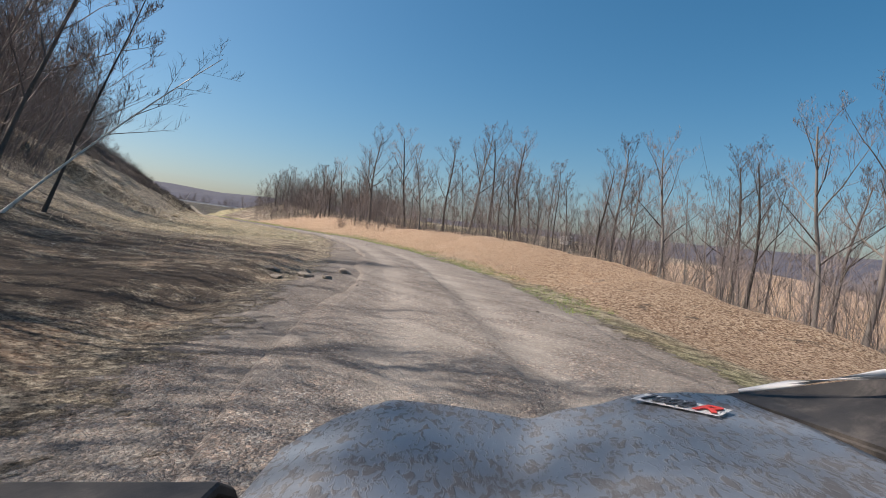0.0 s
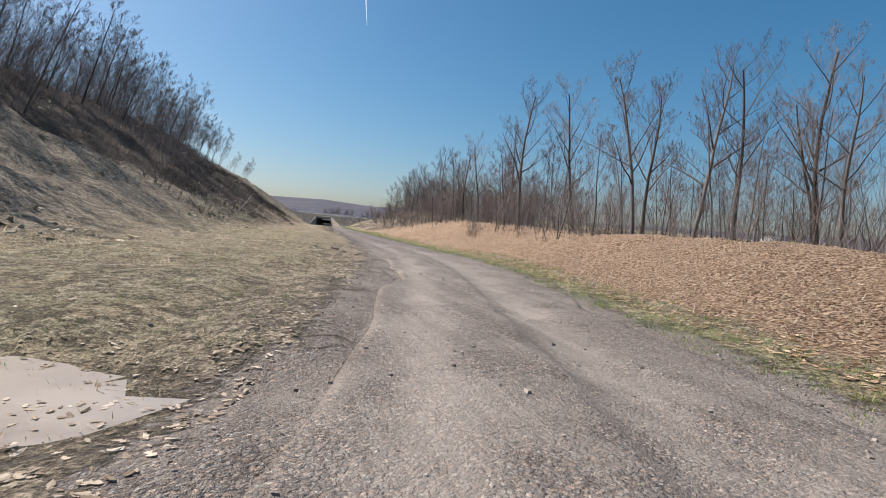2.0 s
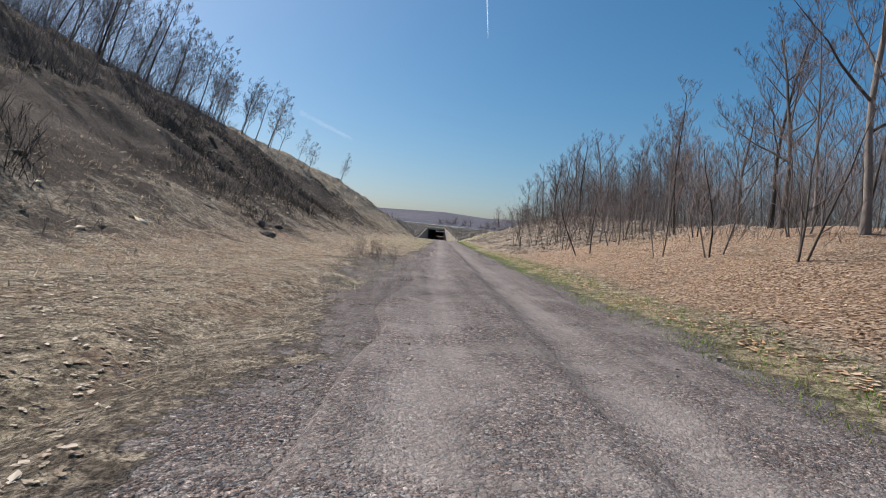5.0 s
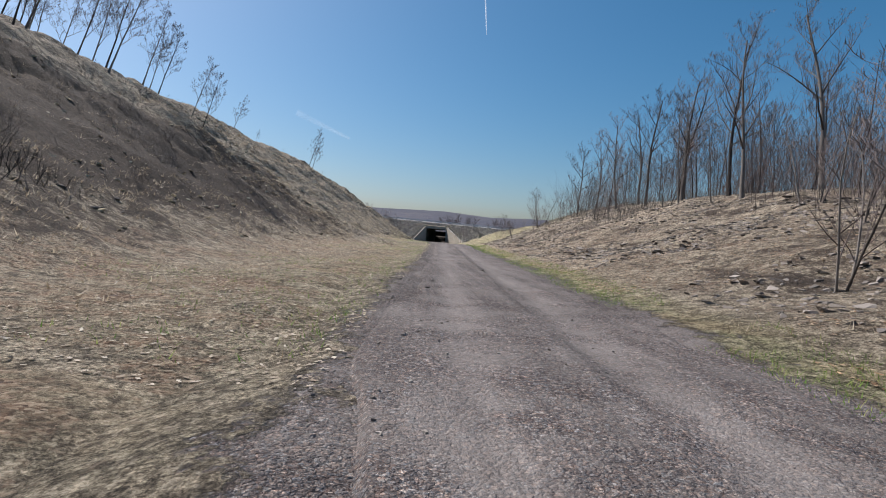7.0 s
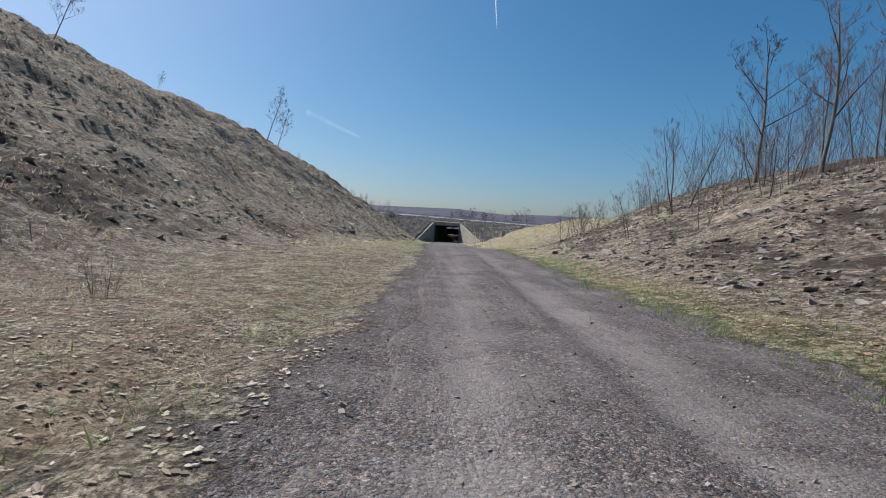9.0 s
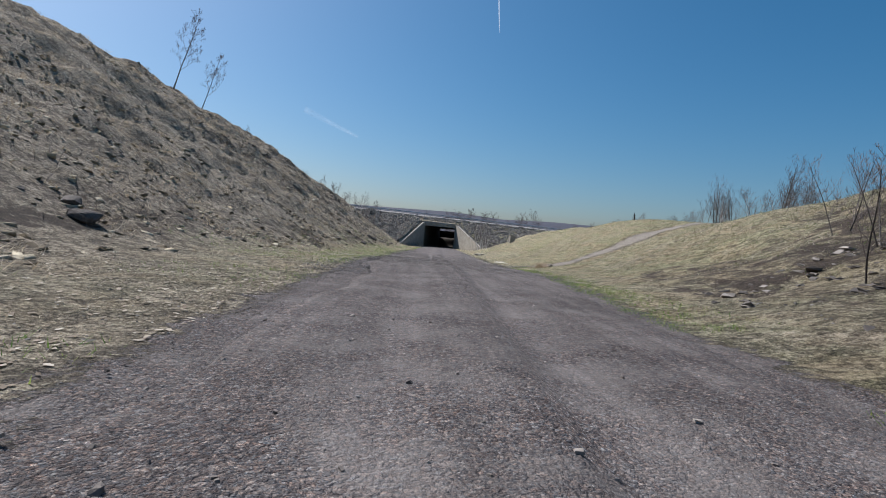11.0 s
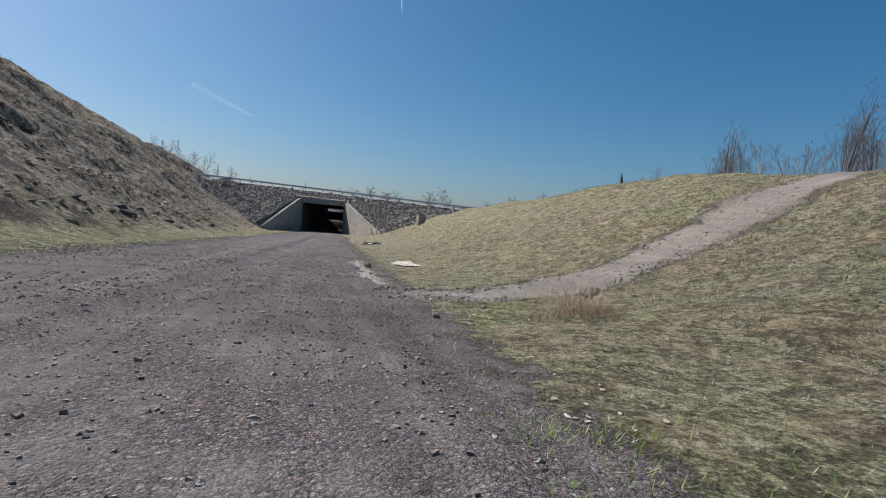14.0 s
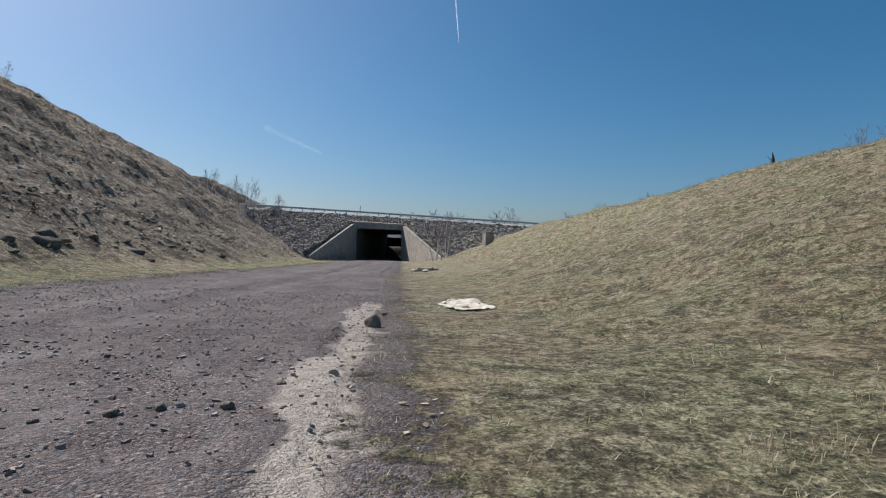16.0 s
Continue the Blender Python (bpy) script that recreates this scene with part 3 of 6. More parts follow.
# ---- highway on its embankment ----
def build_highway():
    xs = np.concatenate([np.arange(-70, 110, 2.0)])
    ys = np.array([4.9, 5.6, 6.6, 12, 14, 22, 23.6])
    X, Y = np.meshgrid(xs, ys, indexing="ij")
    Z = deck_z(X) + 0.06 + 0.05 * (1 - np.abs(Y - 14) / 10)
    me = mesh_of("highway", np.stack([X.ravel(), Y.ravel(), Z.ravel()], 1), grid_faces(len(xs), len(ys)), ASPHALT)
    tagged(new("highway", me), "pale asphalt highway along the top of the embankment", "highway", kind="structure")


build_highway()


def build_shoulder():
    xs = np.arange(-60, 100, 1.0)
    ys = np.array([3.7, 4.2, 4.7, 5.3, 5.7])
    X, Y = np.meshgrid(xs, ys, indexing="ij")
    Z = deck_z(X) - 0.31 * np.clip(4.6 - Y, 0, 9) + np.where(Y < 3.8, -0.1, 0.14) + 0.05 * vnoise(X, Y, 1.4, 5)
    me = mesh_of("shoulder", np.stack([X.ravel(), Y.ravel(), Z.ravel()], 1), grid_faces(len(xs), len(ys)), PALE_GRIT)
    tagged(new("shoulder", me), "pale crushed stone shoulder along the edge of the highway", "shoulder", kind="structure")


PALE_GRIT = simple("pale_crushed_stone", [(0.3, (0.27, 0.255, 0.235)), (0.5, (0.37, 0.352, 0.325)), (0.7, (0.47, 0.45, 0.415))], 9.0, bump=0.5, dist=0.03)
build_shoulder()


def build_guardrail(y, x0, x1):
    rail = thing("guardrail", (x0, y, float(deck_z(x0))), "long galvanised steel guardrail on posts beside the highway", "guardrail")
    prof = [(0.0, 0.80), (-0.04, 0.76), (-0.045, 0.70), (0.0, 0.66), (0.0, 0.62), (-0.045, 0.57), (-0.04, 0.51), (0.0, 0.47)]
    prof = prof + [(a + 0.012, b) for a, b in prof[::-1]]
    xs = np.arange(0, x1 - x0 + 0.1, 1.905)
    V = [(x, p[0], float(deck_z(x0 + x)) - float(deck_z(x0)) + p[1]) for x in xs for p in prof]
    n = len(prof)
    F = [(i * n + k, i * n + (k + 1) % n, (i + 1) * n + (k + 1) % n, (i + 1) * n + k) for i in range(len(xs) - 1) for k in range(n)]
    part("rail", mesh_of("rail", V, F, STEEL, False), rail, "corrugated steel beam")
    bm = bmesh.new()
    prism(bm, [(-0.07, 0.03), (0.07, 0.03), (0.07, 0.05), (0.012, 0.05), (0.012, 0.16), (0.07, 0.16), (0.07, 0.18), (-0.07, 0.18), (-0.07, 0.16), (-0.012, 0.16), (-0.012, 0.05), (-0.07, 0.05)], -0.5, 0.82, 2)
    post = bm_mesh("post", bm, POST)
    for x in xs:
        o = part("post", post, rail)
        o.location = (x, 0, float(deck_z(x0 + x)) - float(deck_z(x0)))


build_guardrail(5.2, -46.0, 90.0)
build_guardrail(23.2, -46.0, 90.0)


# ---- concrete underpass ----
def skewed(bm, m):
    bmesh.ops.transform(bm, matrix=m, verts=bm.verts)
    return bm


def build_underpass():
    up = thing("underpass", (0, 0, 0), "weathered concrete box underpass with splayed wing walls", "underpass")
    bm = bmesh.new()
    prism(bm, [(-8.25, -0.6), (-8.25, 6.02), (0.45, 5.86), (0.45, -0.6), (-0.15, -0.6), (-0.15, 5.05), (-0.6, 5.25), (-7.2, 5.35), (-7.65, 5.15), (-7.65, -0.6)], -0.25, 0.35)
    part("headwall", bm_mesh("headwall", bm, CONCRETE), up, "stained concrete portal frame")
    bm = bmesh.new()
    prism(bm, [(-8.2, 5.85), (0.4, 5.7), (0.4, 6.2), (-8.2, 6.35)], -0.32, 0.2)
    bmesh.ops.bevel(bm, geom=bm.edges[:], offset=0.03, segments=1, affect="EDGES")
    part("coping", bm_mesh("coping", bm, CONCRETE), up)
    SKEW = Matrix(((1, 0.19, 0, -0.068), (0, 1, 0, 0), (0, 0, 1, 0), (0, 0, 0, 1)))
    # ceiling and inner walls carry the interior shade in their colour
    part("roof_slab", bm_mesh("roof_slab", skewed(bevelled_box(-8.2, 0.4, 0.36, 29.5, 5.25, 5.75, 0.01), SKEW), SHADED_CONCRETE), up, "concrete ceiling darkened in colour for the shade inside")
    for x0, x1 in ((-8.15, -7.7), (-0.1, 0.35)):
        part("side_wall", bm_mesh("side_wall", skewed(bevelled_box(x0, x1, 0.36, 29.5, -0.6, 5.2, 0.01), SKEW), SHADED_CONCRETE), up, "concrete wall darkened in colour for the shade inside")
    bm = bmesh.new()
    prism(bm, [(a + 5.54, b) for a, b in ((-9.4, -0.6), (-9.4, 6.0), (1.6, 5.9), (1.6, -0.6), (0.36, -0.6), (0.36, 5.2), (-8.16, 5.2), (-8.16, -0.6))], 29.52, 30.0)
    part("far_headwall", bm_mesh("far_headwall", bm, CONCRETE), up)
    for side, (ax, bx, h0, h1) in enumerate(((-7.95, -13.3, 6.05, 0.75), (0.15, 5.4, 5.9, 0.55))):
        bm = bmesh.new()
        d = Vector((bx - ax, -17.0, 0)).normalized()
        n = Vector((-d.y, d.x, 0)) * (0.22 if side else -0.22)
        a, b = Vector((ax, -0.26, 0)), Vector((bx, -17.0, 0))
        quad = []
        for off in (n, -n):
            quad.append([bm.verts.new((p + off) + Vector((0, 0, z))) for p, z in ((a, -0.7), (a, h0), (a + (b - a) * 0.06, h0 - 0.05), (b, h1), (b, -0.7))])
        bm.faces.new(quad[0])
        bm.faces.new(quad[1][::-1])
        for i in range(5):
            bm.faces.new((quad[0][i], quad[1][i], quad[1][(i + 1) % 5], quad[0][(i + 1) % 5]))
        bmesh.ops.recalc_face_normals(bm, faces=bm.faces)
        bmesh.ops.bevel(bm, geom=[e for e in bm.edges], offset=0.03, segments=1, affect="EDGES")
        part("wing_wall", bm_mesh("wing_wall", bm, CONCRETE), up, "sloping concrete wing wall with rain streaks")


build_underpass()


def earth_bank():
    """Dark mound, added to stand for the shade in the underpass's far mouth."""
    xs, ys = np.linspace(-3.2, 6.4, 34), np.linspace(26.6, 31.5, 22)
    X, Y = np.meshgrid(xs, ys, indexing="ij")
    Z = -0.2 + 2.7 * step(26.9, 29.2, Y) + 0.22 * fbm(X, Y, 1.6, 3, 14)
    me = mesh_of("earth_bank", np.stack([X.ravel(), Y.ravel(), Z.ravel()], 1), grid_faces(34, 22), SHALE)
    tagged(new("earth_bank", me), "dark mound added for the shade at the far mouth of the underpass", "earth bank", kind="structure")


earth_bank()


# ---- scattered stones ----
def ico():
    bm = bmesh.new()
    bmesh.ops.create_icosphere(bm, subdivisions=1, radius=1.0)
    v = np.array([p.co[:] for p in bm.verts])
    f = np.array([[p.index for p in q.verts] for q in bm.faces])
    bm.free()
    return v, f


ICO_V, ICO_F = ico()
CHIP_V = np.array([(x, y, z) for x in (-0.85, 0.85) for y in (-0.85, 0.85) for z in (-0.8, 0.8)]) * np.array([[1, 0.9, 1], [0.8, 0.7, 1], [1, 0.8, 0.9], [0.6, 1, 0.8], [0.9, 1, 1], [1, 0.6, 0.7], [0.7, 1, 1], [0.9, 0.8, 0.6]])
CHIP_F = np.array([(0, 1, 3, 2), (4, 6, 7, 5), (0, 4, 5, 1), (2, 3, 7, 6), (0, 2, 6, 4), (1, 5, 7, 3)])


def stones(name, P, sizes, mat, flat=0.65, sink=0.25, r=rng, fine=True):
    """Many broken stones in one mesh at the points P."""
    n = len(P)
    BV, BF = (ICO_V, ICO_F) if fine else (CHIP_V, CHIP_F)
    jit = 1 + (0.35 if fine else 0.5) * (r.random((n, len(BV), 1 if fine else 3)) - 0.5) * 2
    V = BV[None] * jit * (np.array([1.0, 0.75, flat]) * (1 + 0.5 * (r.random((n, 1, 3)) - 0.5)))
    a, tilt = r.random(n) * 6.283, (r.random(n) - 0.5) * 0.9
    ca, sa, ct, st = np.cos(a)[:, None], np.sin(a)[:, None], np.cos(tilt)[:, None], np.sin(tilt)[:, None]
    x, y, z = V[..., 0], V[..., 1], V[..., 2]
    x, z = x * ct + z * st, -x * st + z * ct
    x, y = x * ca - y * sa, x * sa + y * ca
    S = sizes[:, None]
    V = np.stack([x * S + P[:, None, 0], y * S + P[:, None, 1], z * S + P[:, None, 2] + S * (flat - sink) * 0.6], 2).reshape(-1, 3)
    F = (BF[None] + (np.arange(n) * len(BV))[:, None, None]).reshape(-1, BF.shape[1])
    return mesh_of(name, V, F, mat, False)


def build_riprap():
    n = 30000
    x, y = rng.uniform(-34, 52, n), rng.uniform(-19.5, 4.4, n)
    emb = deck_z(x) - 0.31 * (4.6 - y)
    z = land(x, y)
    keep = (np.abs(z - emb) < 0.9) & ~in_cutting(x, y) & ~((x > -8.6) & (x < 0.8) & (y < 0.9))
    x, y, z = x[keep], y[keep], z[keep]
    s = rng.uniform(0.10, 0.23, len(x)) * (1 + 0.4 * (rng.random(len(x)) > 0.93))
    tagged(new("riprap", stones("riprap", np.stack([x, y, z], 1), s, RIPRAP, fine=False)), "grey broken riprap stones covering the embankment slope", "riprap", kind="stuff")


build_riprap()
# ---- bare trees ----
class Wood:
    """Collects tapered tubes for the limbs of one tree."""

    def __init__(self):
        self.v, self.f = [], []

    def tube(self, pts, radii, sides):
        base = len(self.v)
        if sides == 1:
            a = (pts[-1] - pts[0]).cross(Vector((0.3 * math.sin(base), 0.4, 1.0))).normalized() * radii[0]
            self.v += [pts[0] - a, pts[0] + a, pts[-1]]
            self.f.append((base, base + 1, base + 2))
            return
        if sides == 2:
            a = (pts[-1] - pts[0]).cross(Vector((0.3 * math.sin(base), 0.4, 1.0))).normalized()
            for p, r in zip(pts, radii):
                self.v += [p - a * r, p + a * r]
            self.f += [(base + 2 * i, base + 2 * i + 1, base + 2 * i + 3, base + 2 * i + 2) for i in range(len(pts) - 1)]
            return
        for i, (p, r) in enumerate(zip(pts, radii)):
            d = (pts[min(i + 1, len(pts) - 1)] - pts[max(i - 1, 0)]).normalized()
            a = d.orthogonal().normalized()
            b = d.cross(a)
            for k in range(sides):
                t = 6.2832 * k / sides
                self.v.append(p + (a * math.cos(t) + b * math.sin(t)) * r)
        for i in range(len(pts) - 1):
            for k in range(sides):
                q, w = base + i * sides, (k + 1) % sides
                self.f.append((q + k, q + w, q + sides + w, q + sides + k))


def grow(r, wood, twigs, p, d, length, radius, depth, spec):
    """One limb, bending and thinning, with its side limbs; the last twigs are single blades."""
    last = depth >= spec["depth"]
    n = 1 if last and depth > 1 else ((9, 5, 3, 2, 1) if not spec["lite"] else (6, 4, 2, 1, 1))[depth]
    pts, radii, q, way = [p.copy()], [radius], p.copy(), d.copy()
    bend = spec["bend"] * (0.45 if depth == 0 else 1.0)
    for i in range(n):
        way = (way + Vector((r.uniform(-1, 1), r.uniform(-1, 1), r.uniform(-0.6, 0.6))) * bend + Vector((0, 0, spec["rise"] * (0.3, 1.0, 0.5, 0.0, 0.0)[depth])) + Vector(spec["pull"]) * 0.04).normalized()
        q = q + way * (length / n)
        pts.append(q.copy())
        k = (i + 1) / n
        radii.append(max(spec["thin"] * 0.6, radius * (1 - 0.72 * k if depth == 0 else 1 - 0.85 * k)))
    if depth == 0:
        radii[0] *= 1.35
        wood.append(Wood())
    elif depth == 1 and spec["limbs"]:
        wood.append(Wood())
    sides = 1 if last and depth > 1 else ((8, 5, 3, 2, 2) if not spec["lite"] else (6, 3, 2, 2, 2))[depth]
    (wood[-1] if depth == 0 or depth == 1 and spec["limbs"] else twigs).tube(pts, radii, sides)
    if last:
        return
    count = spec["count"][depth]
    lo = spec["clear"] if depth == 0 else (0.22 if depth == 1 else 0.08)
    spin = r.uniform(0, 6.283)
    for c in range(count):
        t = min(0.995, lo + (1 - lo) * (c + r.random()) / count)
        k = min(int(t * n), n - 1)
        at = pts[k].lerp(pts[k + 1], t * n - k)
        axis = (pts[k + 1] - pts[k]).normalized()
        spin += 2.4 + r.uniform(-0.6, 0.6)
        a = axis.orthogonal().normalized()
        side = a * math.cos(spin) + axis.cross(a) * math.sin(spin)
        if depth > 0 and side.z < -0.3:
            side = -side
        open_ = r.uniform(*spec["open"]) if depth == 0 else r.uniform(0.5, 1.1)
        out = (axis * math.cos(open_) + side * math.sin(open_)).normalized()
        frac = (1.0 - 0.62 * ((t - lo) / (1 - lo)) ** 1.3) if depth == 0 else (1.0 - 0.5 * t)
        here = radii[k] + (radii[k + 1] - radii[k]) * (t * n - k)
        grow(r, wood, twigs, at, out, length * spec["ratio"][depth] * frac * r.uniform(0.7, 1.2), max(spec["thin"], here * r.uniform(0.45, 0.68)), depth + 1, spec)


TREES = {}


def tree_kind(key, seed, height, radius, bark=None, **over):
    spec = dict(bend=0.10, rise=0.03, pull=(0, 0, 0), thin=0.011, depth=4, count=(9, 6, 5, 3), clear=0.38, open=(0.5, 0.95), ratio=(0.46, 0.5, 0.5, 0.55), stems=1, limbs=False, lite=False)
    spec.update(over)
    r = random.Random(seed)
    wood, twigs = [], Wood()
    for s in range(spec["stems"]):
        a = r.uniform(0, 6.28)
        p = Vector((0.25 * math.cos(a), 0.25 * math.sin(a), -0.35)) * (1 if spec["stems"] > 1 else 0) + Vector((0, 0, -0.35))
        tilt = 0.22 if spec["stems"] > 1 else 0.06
        d = Vector((math.cos(a) * tilt, math.sin(a) * tilt, 1)).normalized()
        grow(r, wood, twigs, p, (d + Vector(spec["pull"])).normalized(), height * r.uniform(0.75, 1.0) if spec["stems"] > 1 else height, radius, 0, spec)
    stem = "stem" if spec["stems"] > 1 else "trunk"
    TREES[key] = [(stem if k == 0 or spec["stems"] > 1 else "limb", mesh_of("wood", w.v, w.f, bark or BARK)) for k, w in enumerate(wood)]
    TREES[key].append(("crown", mesh_of("crown", twigs.v, twigs.f, TWIG)))


for i in range(5):
    tree_kind(f"oak{i}", 20 + i, 15.0 + 0.6 * i, 0.19 + 0.015 * i, bend=0.17, rise=0.03, count=(10, 7, 6, 6), clear=0.30, open=(0.55, 1.0), ratio=(0.46, 0.50, 0.52, 0.95), limbs=True, thin=0.011)
for i in range(5):
    tree_kind(f"slim{i}", 40 + i, 11.0, 0.085, count=(12, 5, 5, 5), clear=0.26, open=(0.5, 0.95), ratio=(0.36, 0.52, 0.62, 1.0), bend=0.17, rise=0.03, thin=0.011, lite=True)
for i in range(4):
    tree_kind(f"lean{i}", 60 + i, 10.0, 0.085, count=(12, 5, 5, 5), clear=0.25, open=(0.45, 0.95), ratio=(0.36, 0.52, 0.62, 1.0), pull=(0.30, 0.04, 0), bend=0.14, rise=0.03, thin=0.011, lite=True)
for i in range(4):
    tree_kind(f"haze{i}", 70 + i, 9.5, 0.065, count=(14, 6, 6), depth=3, clear=0.2, open=(0.45, 0.95), ratio=(0.38, 0.62, 1.0), pull=(0.30, 0.04, 0), bend=0.13, rise=0.03, thin=0.011, lite=True)
for i in range(4):
    tree_kind(f"sapling{i}", 80 + i, 5.0, 0.036, depth=3, count=(9, 5, 5), clear=0.25, open=(0.45, 0.9), ratio=(0.42, 0.6, 0.9), bend=0.27, stems=2 + i % 2, thin=0.007, lite=True)
for i in range(3):
    tree_kind(f"brush{i}", 90 + i, 2.6, 0.016, depth=3, count=(6, 4, 3), clear=0.1, open=(0.3, 0.9), ratio=(0.45, 0.55, 0.6), bend=0.19, stems=6, thin=0.008, lite=True)
for i in range(2):
    tree_kind(f"birch{i}", 100 + i, 7.0, 0.075, bark=WHITE_BARK, depth=3, count=(11, 5, 6), clear=0.3, open=(0.4, 0.85), ratio=(0.36, 0.6, 0.95), bend=0.12, stems=3, thin=0.007, lite=True)


def plant(key, x, y, size=1.0, turn=0.0, name="tree", label="", group="", lean=0.0):
    z = height(x, y)
    t = thing(name, (x, y, z), label, "shrub" if name in ("shrub", "thicket") else "tree", group)
    t.matrix_world = pose(x, y, z, lean, 0, turn) @ Matrix.Scale(size, 4)
    for kind, data in TREES[key]:
        part(kind, data, t)
    return t


pick = random.Random(5)


def grove(n, xr, yr, keys, size, name, label, group, gap=1.6, keep=lambda x, y: True, turn=None):
    done, tries = [], 0
    while len(done) < n and tries < n * 40:
        tries += 1
        x, y = pick.uniform(*xr), pick.uniform(*yr)
        u = x - float(road_x(y))
        if abs(u) < float(half_w(y)) + 1.2 or not keep(x, y) or any((x - a) ** 2 + (y - b) ** 2 < gap * gap for a, b in done):
            continue
        done.append((x, y))
        plant(pick.choice(keys), x, y, pick.uniform(*size), turn(pick) if turn else pick.uniform(0, 360), name, label, group, pick.uniform(-3, 3))


OAKS, SLIMS, LEANS, SAPS, BRUSH = ([f"{k}{i}" for i in range(n)] for k, n in (("oak", 5), ("slim", 5), ("lean", 4), ("sapling", 4), ("brush", 3)))
OAK_L, SLIM_L = "bare grey deciduous tree with twisting limbs, leafless", "slender leafless tree with a fine twiggy crown"
# big trees along the right-hand wood's edge
for x, y, k, s in ((-15, -318, 0, 0.42), (4.2, -315.8, 1, 0.86), (-1.4, -327.6, 3, 0.88), (8, -322, 2, 0.85), (5.4, -303.5, 0, 0.75), (-14, -327, 3, 0.45), (-8, -283, 1, 0.62), (-1, -290, 0, 0.6), (-6, -302, 3, 0.42), (-4, -296, 2, 0.45), (12, -296, 4, 0.85), (16, -308, 2, 0.8), (10, -280, 3, 0.9)):
    plant(OAKS[k], x, y, s, pick.uniform(0, 360), "tree", OAK_L, "wood beside the track")
# the tall row on the leafy bank, from the near end to the far
for x, y, k, s in ((-2.2, -242, 0, 0.72), (1.4, -247, 3, 0.98), (7.5, -250, 1, 1.10), (8.5, -262, 4, 0.85), (10.5, -267, 2, 1.10), (12.0, -270.5, 3, 1.02), (13.5, -277, 0, 0.90), (-5.5, -236, 2, 0.60), (4.5, -235, 4, 0.85), (-1.0, -226, 1, 0.68), (3.5, -219, 2, 0.72), (6.5, -228, 0, 0.80)):
    plant(OAKS[k], x, y, s, pick.uniform(0, 360), "tree", OAK_L, "wood beside the track", pick.uniform(-3, 3))
# crooked trees along the crest of the stony bank
for x, y, k, s in ((6.6, -136, 0, 0.58), (7.6, -140, 3, 0.52), (8.4, -145, 1, 0.64), (9.2, -149, 4, 0.60), (7.8, -154, 2, 0.68), (8.6, -159, 0, 0.70), (6.8, -163, 3, 0.62), (8.0, -168, 1, 0.74), (5.8, -173, 4, 0.62), (7.4, -178, 2, 0.70), (9.2, -185, 0, 0.60), (11.0, -191, 3, 0.66), (9.8, -198, 1, 0.58), (9.8, -206, 4, 0.62)):
    plant(OAKS[k], x, y, s, pick.uniform(0, 360), "tree", "crooked leafless tree on the crest of the stony bank", "wood on the bank", pick.uniform(-7, 7))


def right_off(lo, hi):
    return lambda x, y: lo < x - float(road_x(y)) - float(half_w(y)) < hi


grove(40, (-25, 40), (-335, -235), SLIMS + OAKS[:1], (0.6, 0.9), "tree", OAK_L, "wood beside the track", 2.4, right_off(17, 48))
grove(52, (-20, 30), (-284, -195), SLIMS, (0.55, 0.95), "tree", SLIM_L, "wood beside the track", 1.5, right_off(12, 36))
grove(52, (-8, 40), (-212, -124), SLIMS, (0.55, 0.9), "tree", SLIM_L, "wood on the bank", 1.6, right_off(13.5, 40))
grove(18, (-14, 24), (-212, -128), SAPS, (0.7, 1.2), "sapling", "thin leafless sapling on the leafy bank", "saplings", 1.5, right_off(9, 16))
grove(24, (-20, 8), (-244, -196), SAPS, (0.7, 1.15), "sapling", "thin crooked leafless sapling in leaf litter", "saplings", 1.1, right_off(2.6, 11))
grove(18, (-22, 6), (-285, -243), SAPS + BRUSH, (0.5, 0.9), "sapling", "thin crooked leafless sapling in leaf litter", "saplings", 1.1, right_off(4.5, 12))
grove(20, (-24, 10), (-335, -285), SAPS + BRUSH, (0.5, 0.9), "sapling", "thin crooked leafless sapling in leaf litter", "saplings", 1.3, right_off(7.5, 26))
# left hill: leaning trees along its crest, the rows behind them joined
LEAN_L = "thin grey leafless tree leaning out from the hill crest"
grove(78, (-58, -42), (-285, -142), LEANS, (0.7, 1.15), "tree", LEAN_L, "trees on the hill", 1.4, lambda x, y: x < -45 + 2.0 * (y > -232) and (y < -172 or x < -43.5), lambda p: p.uniform(-35, 35))
grove(34, (-72, -42), (-352, -285), LEANS, (0.75, 1.1), "tree", LEAN_L, "trees on the hill", 1.3, lambda x, y: x < float(road_x(y)) - (12.5 if y < -320 else 17), lambda p: p.uniform(-30, 30))
grove(30, (-40, -26), (-250, -160), BRUSH, (0.35, 0.7), "thicket", "low dry leafless brush on the steep hillside", "hillside brush", 1.2, lambda x, y: x < float(road_x(y)) - float(toe_off(y)) - 2)
tree_kind("leaner", 66, 9.0, 0.05, bark=WHITE_BARK, count=(9, 5, 5), depth=3, clear=0.4, open=(0.4, 0.8), ratio=(0.26, 0.55, 0.9), pull=(0.75, 0.1, 0), bend=0.05, rise=0.0, thin=0.008, lite=True)
plant("leaner", -43.5, -323.5, 0.9, 5, "tree", "pale slender tree leaning over from the foot of the hill")
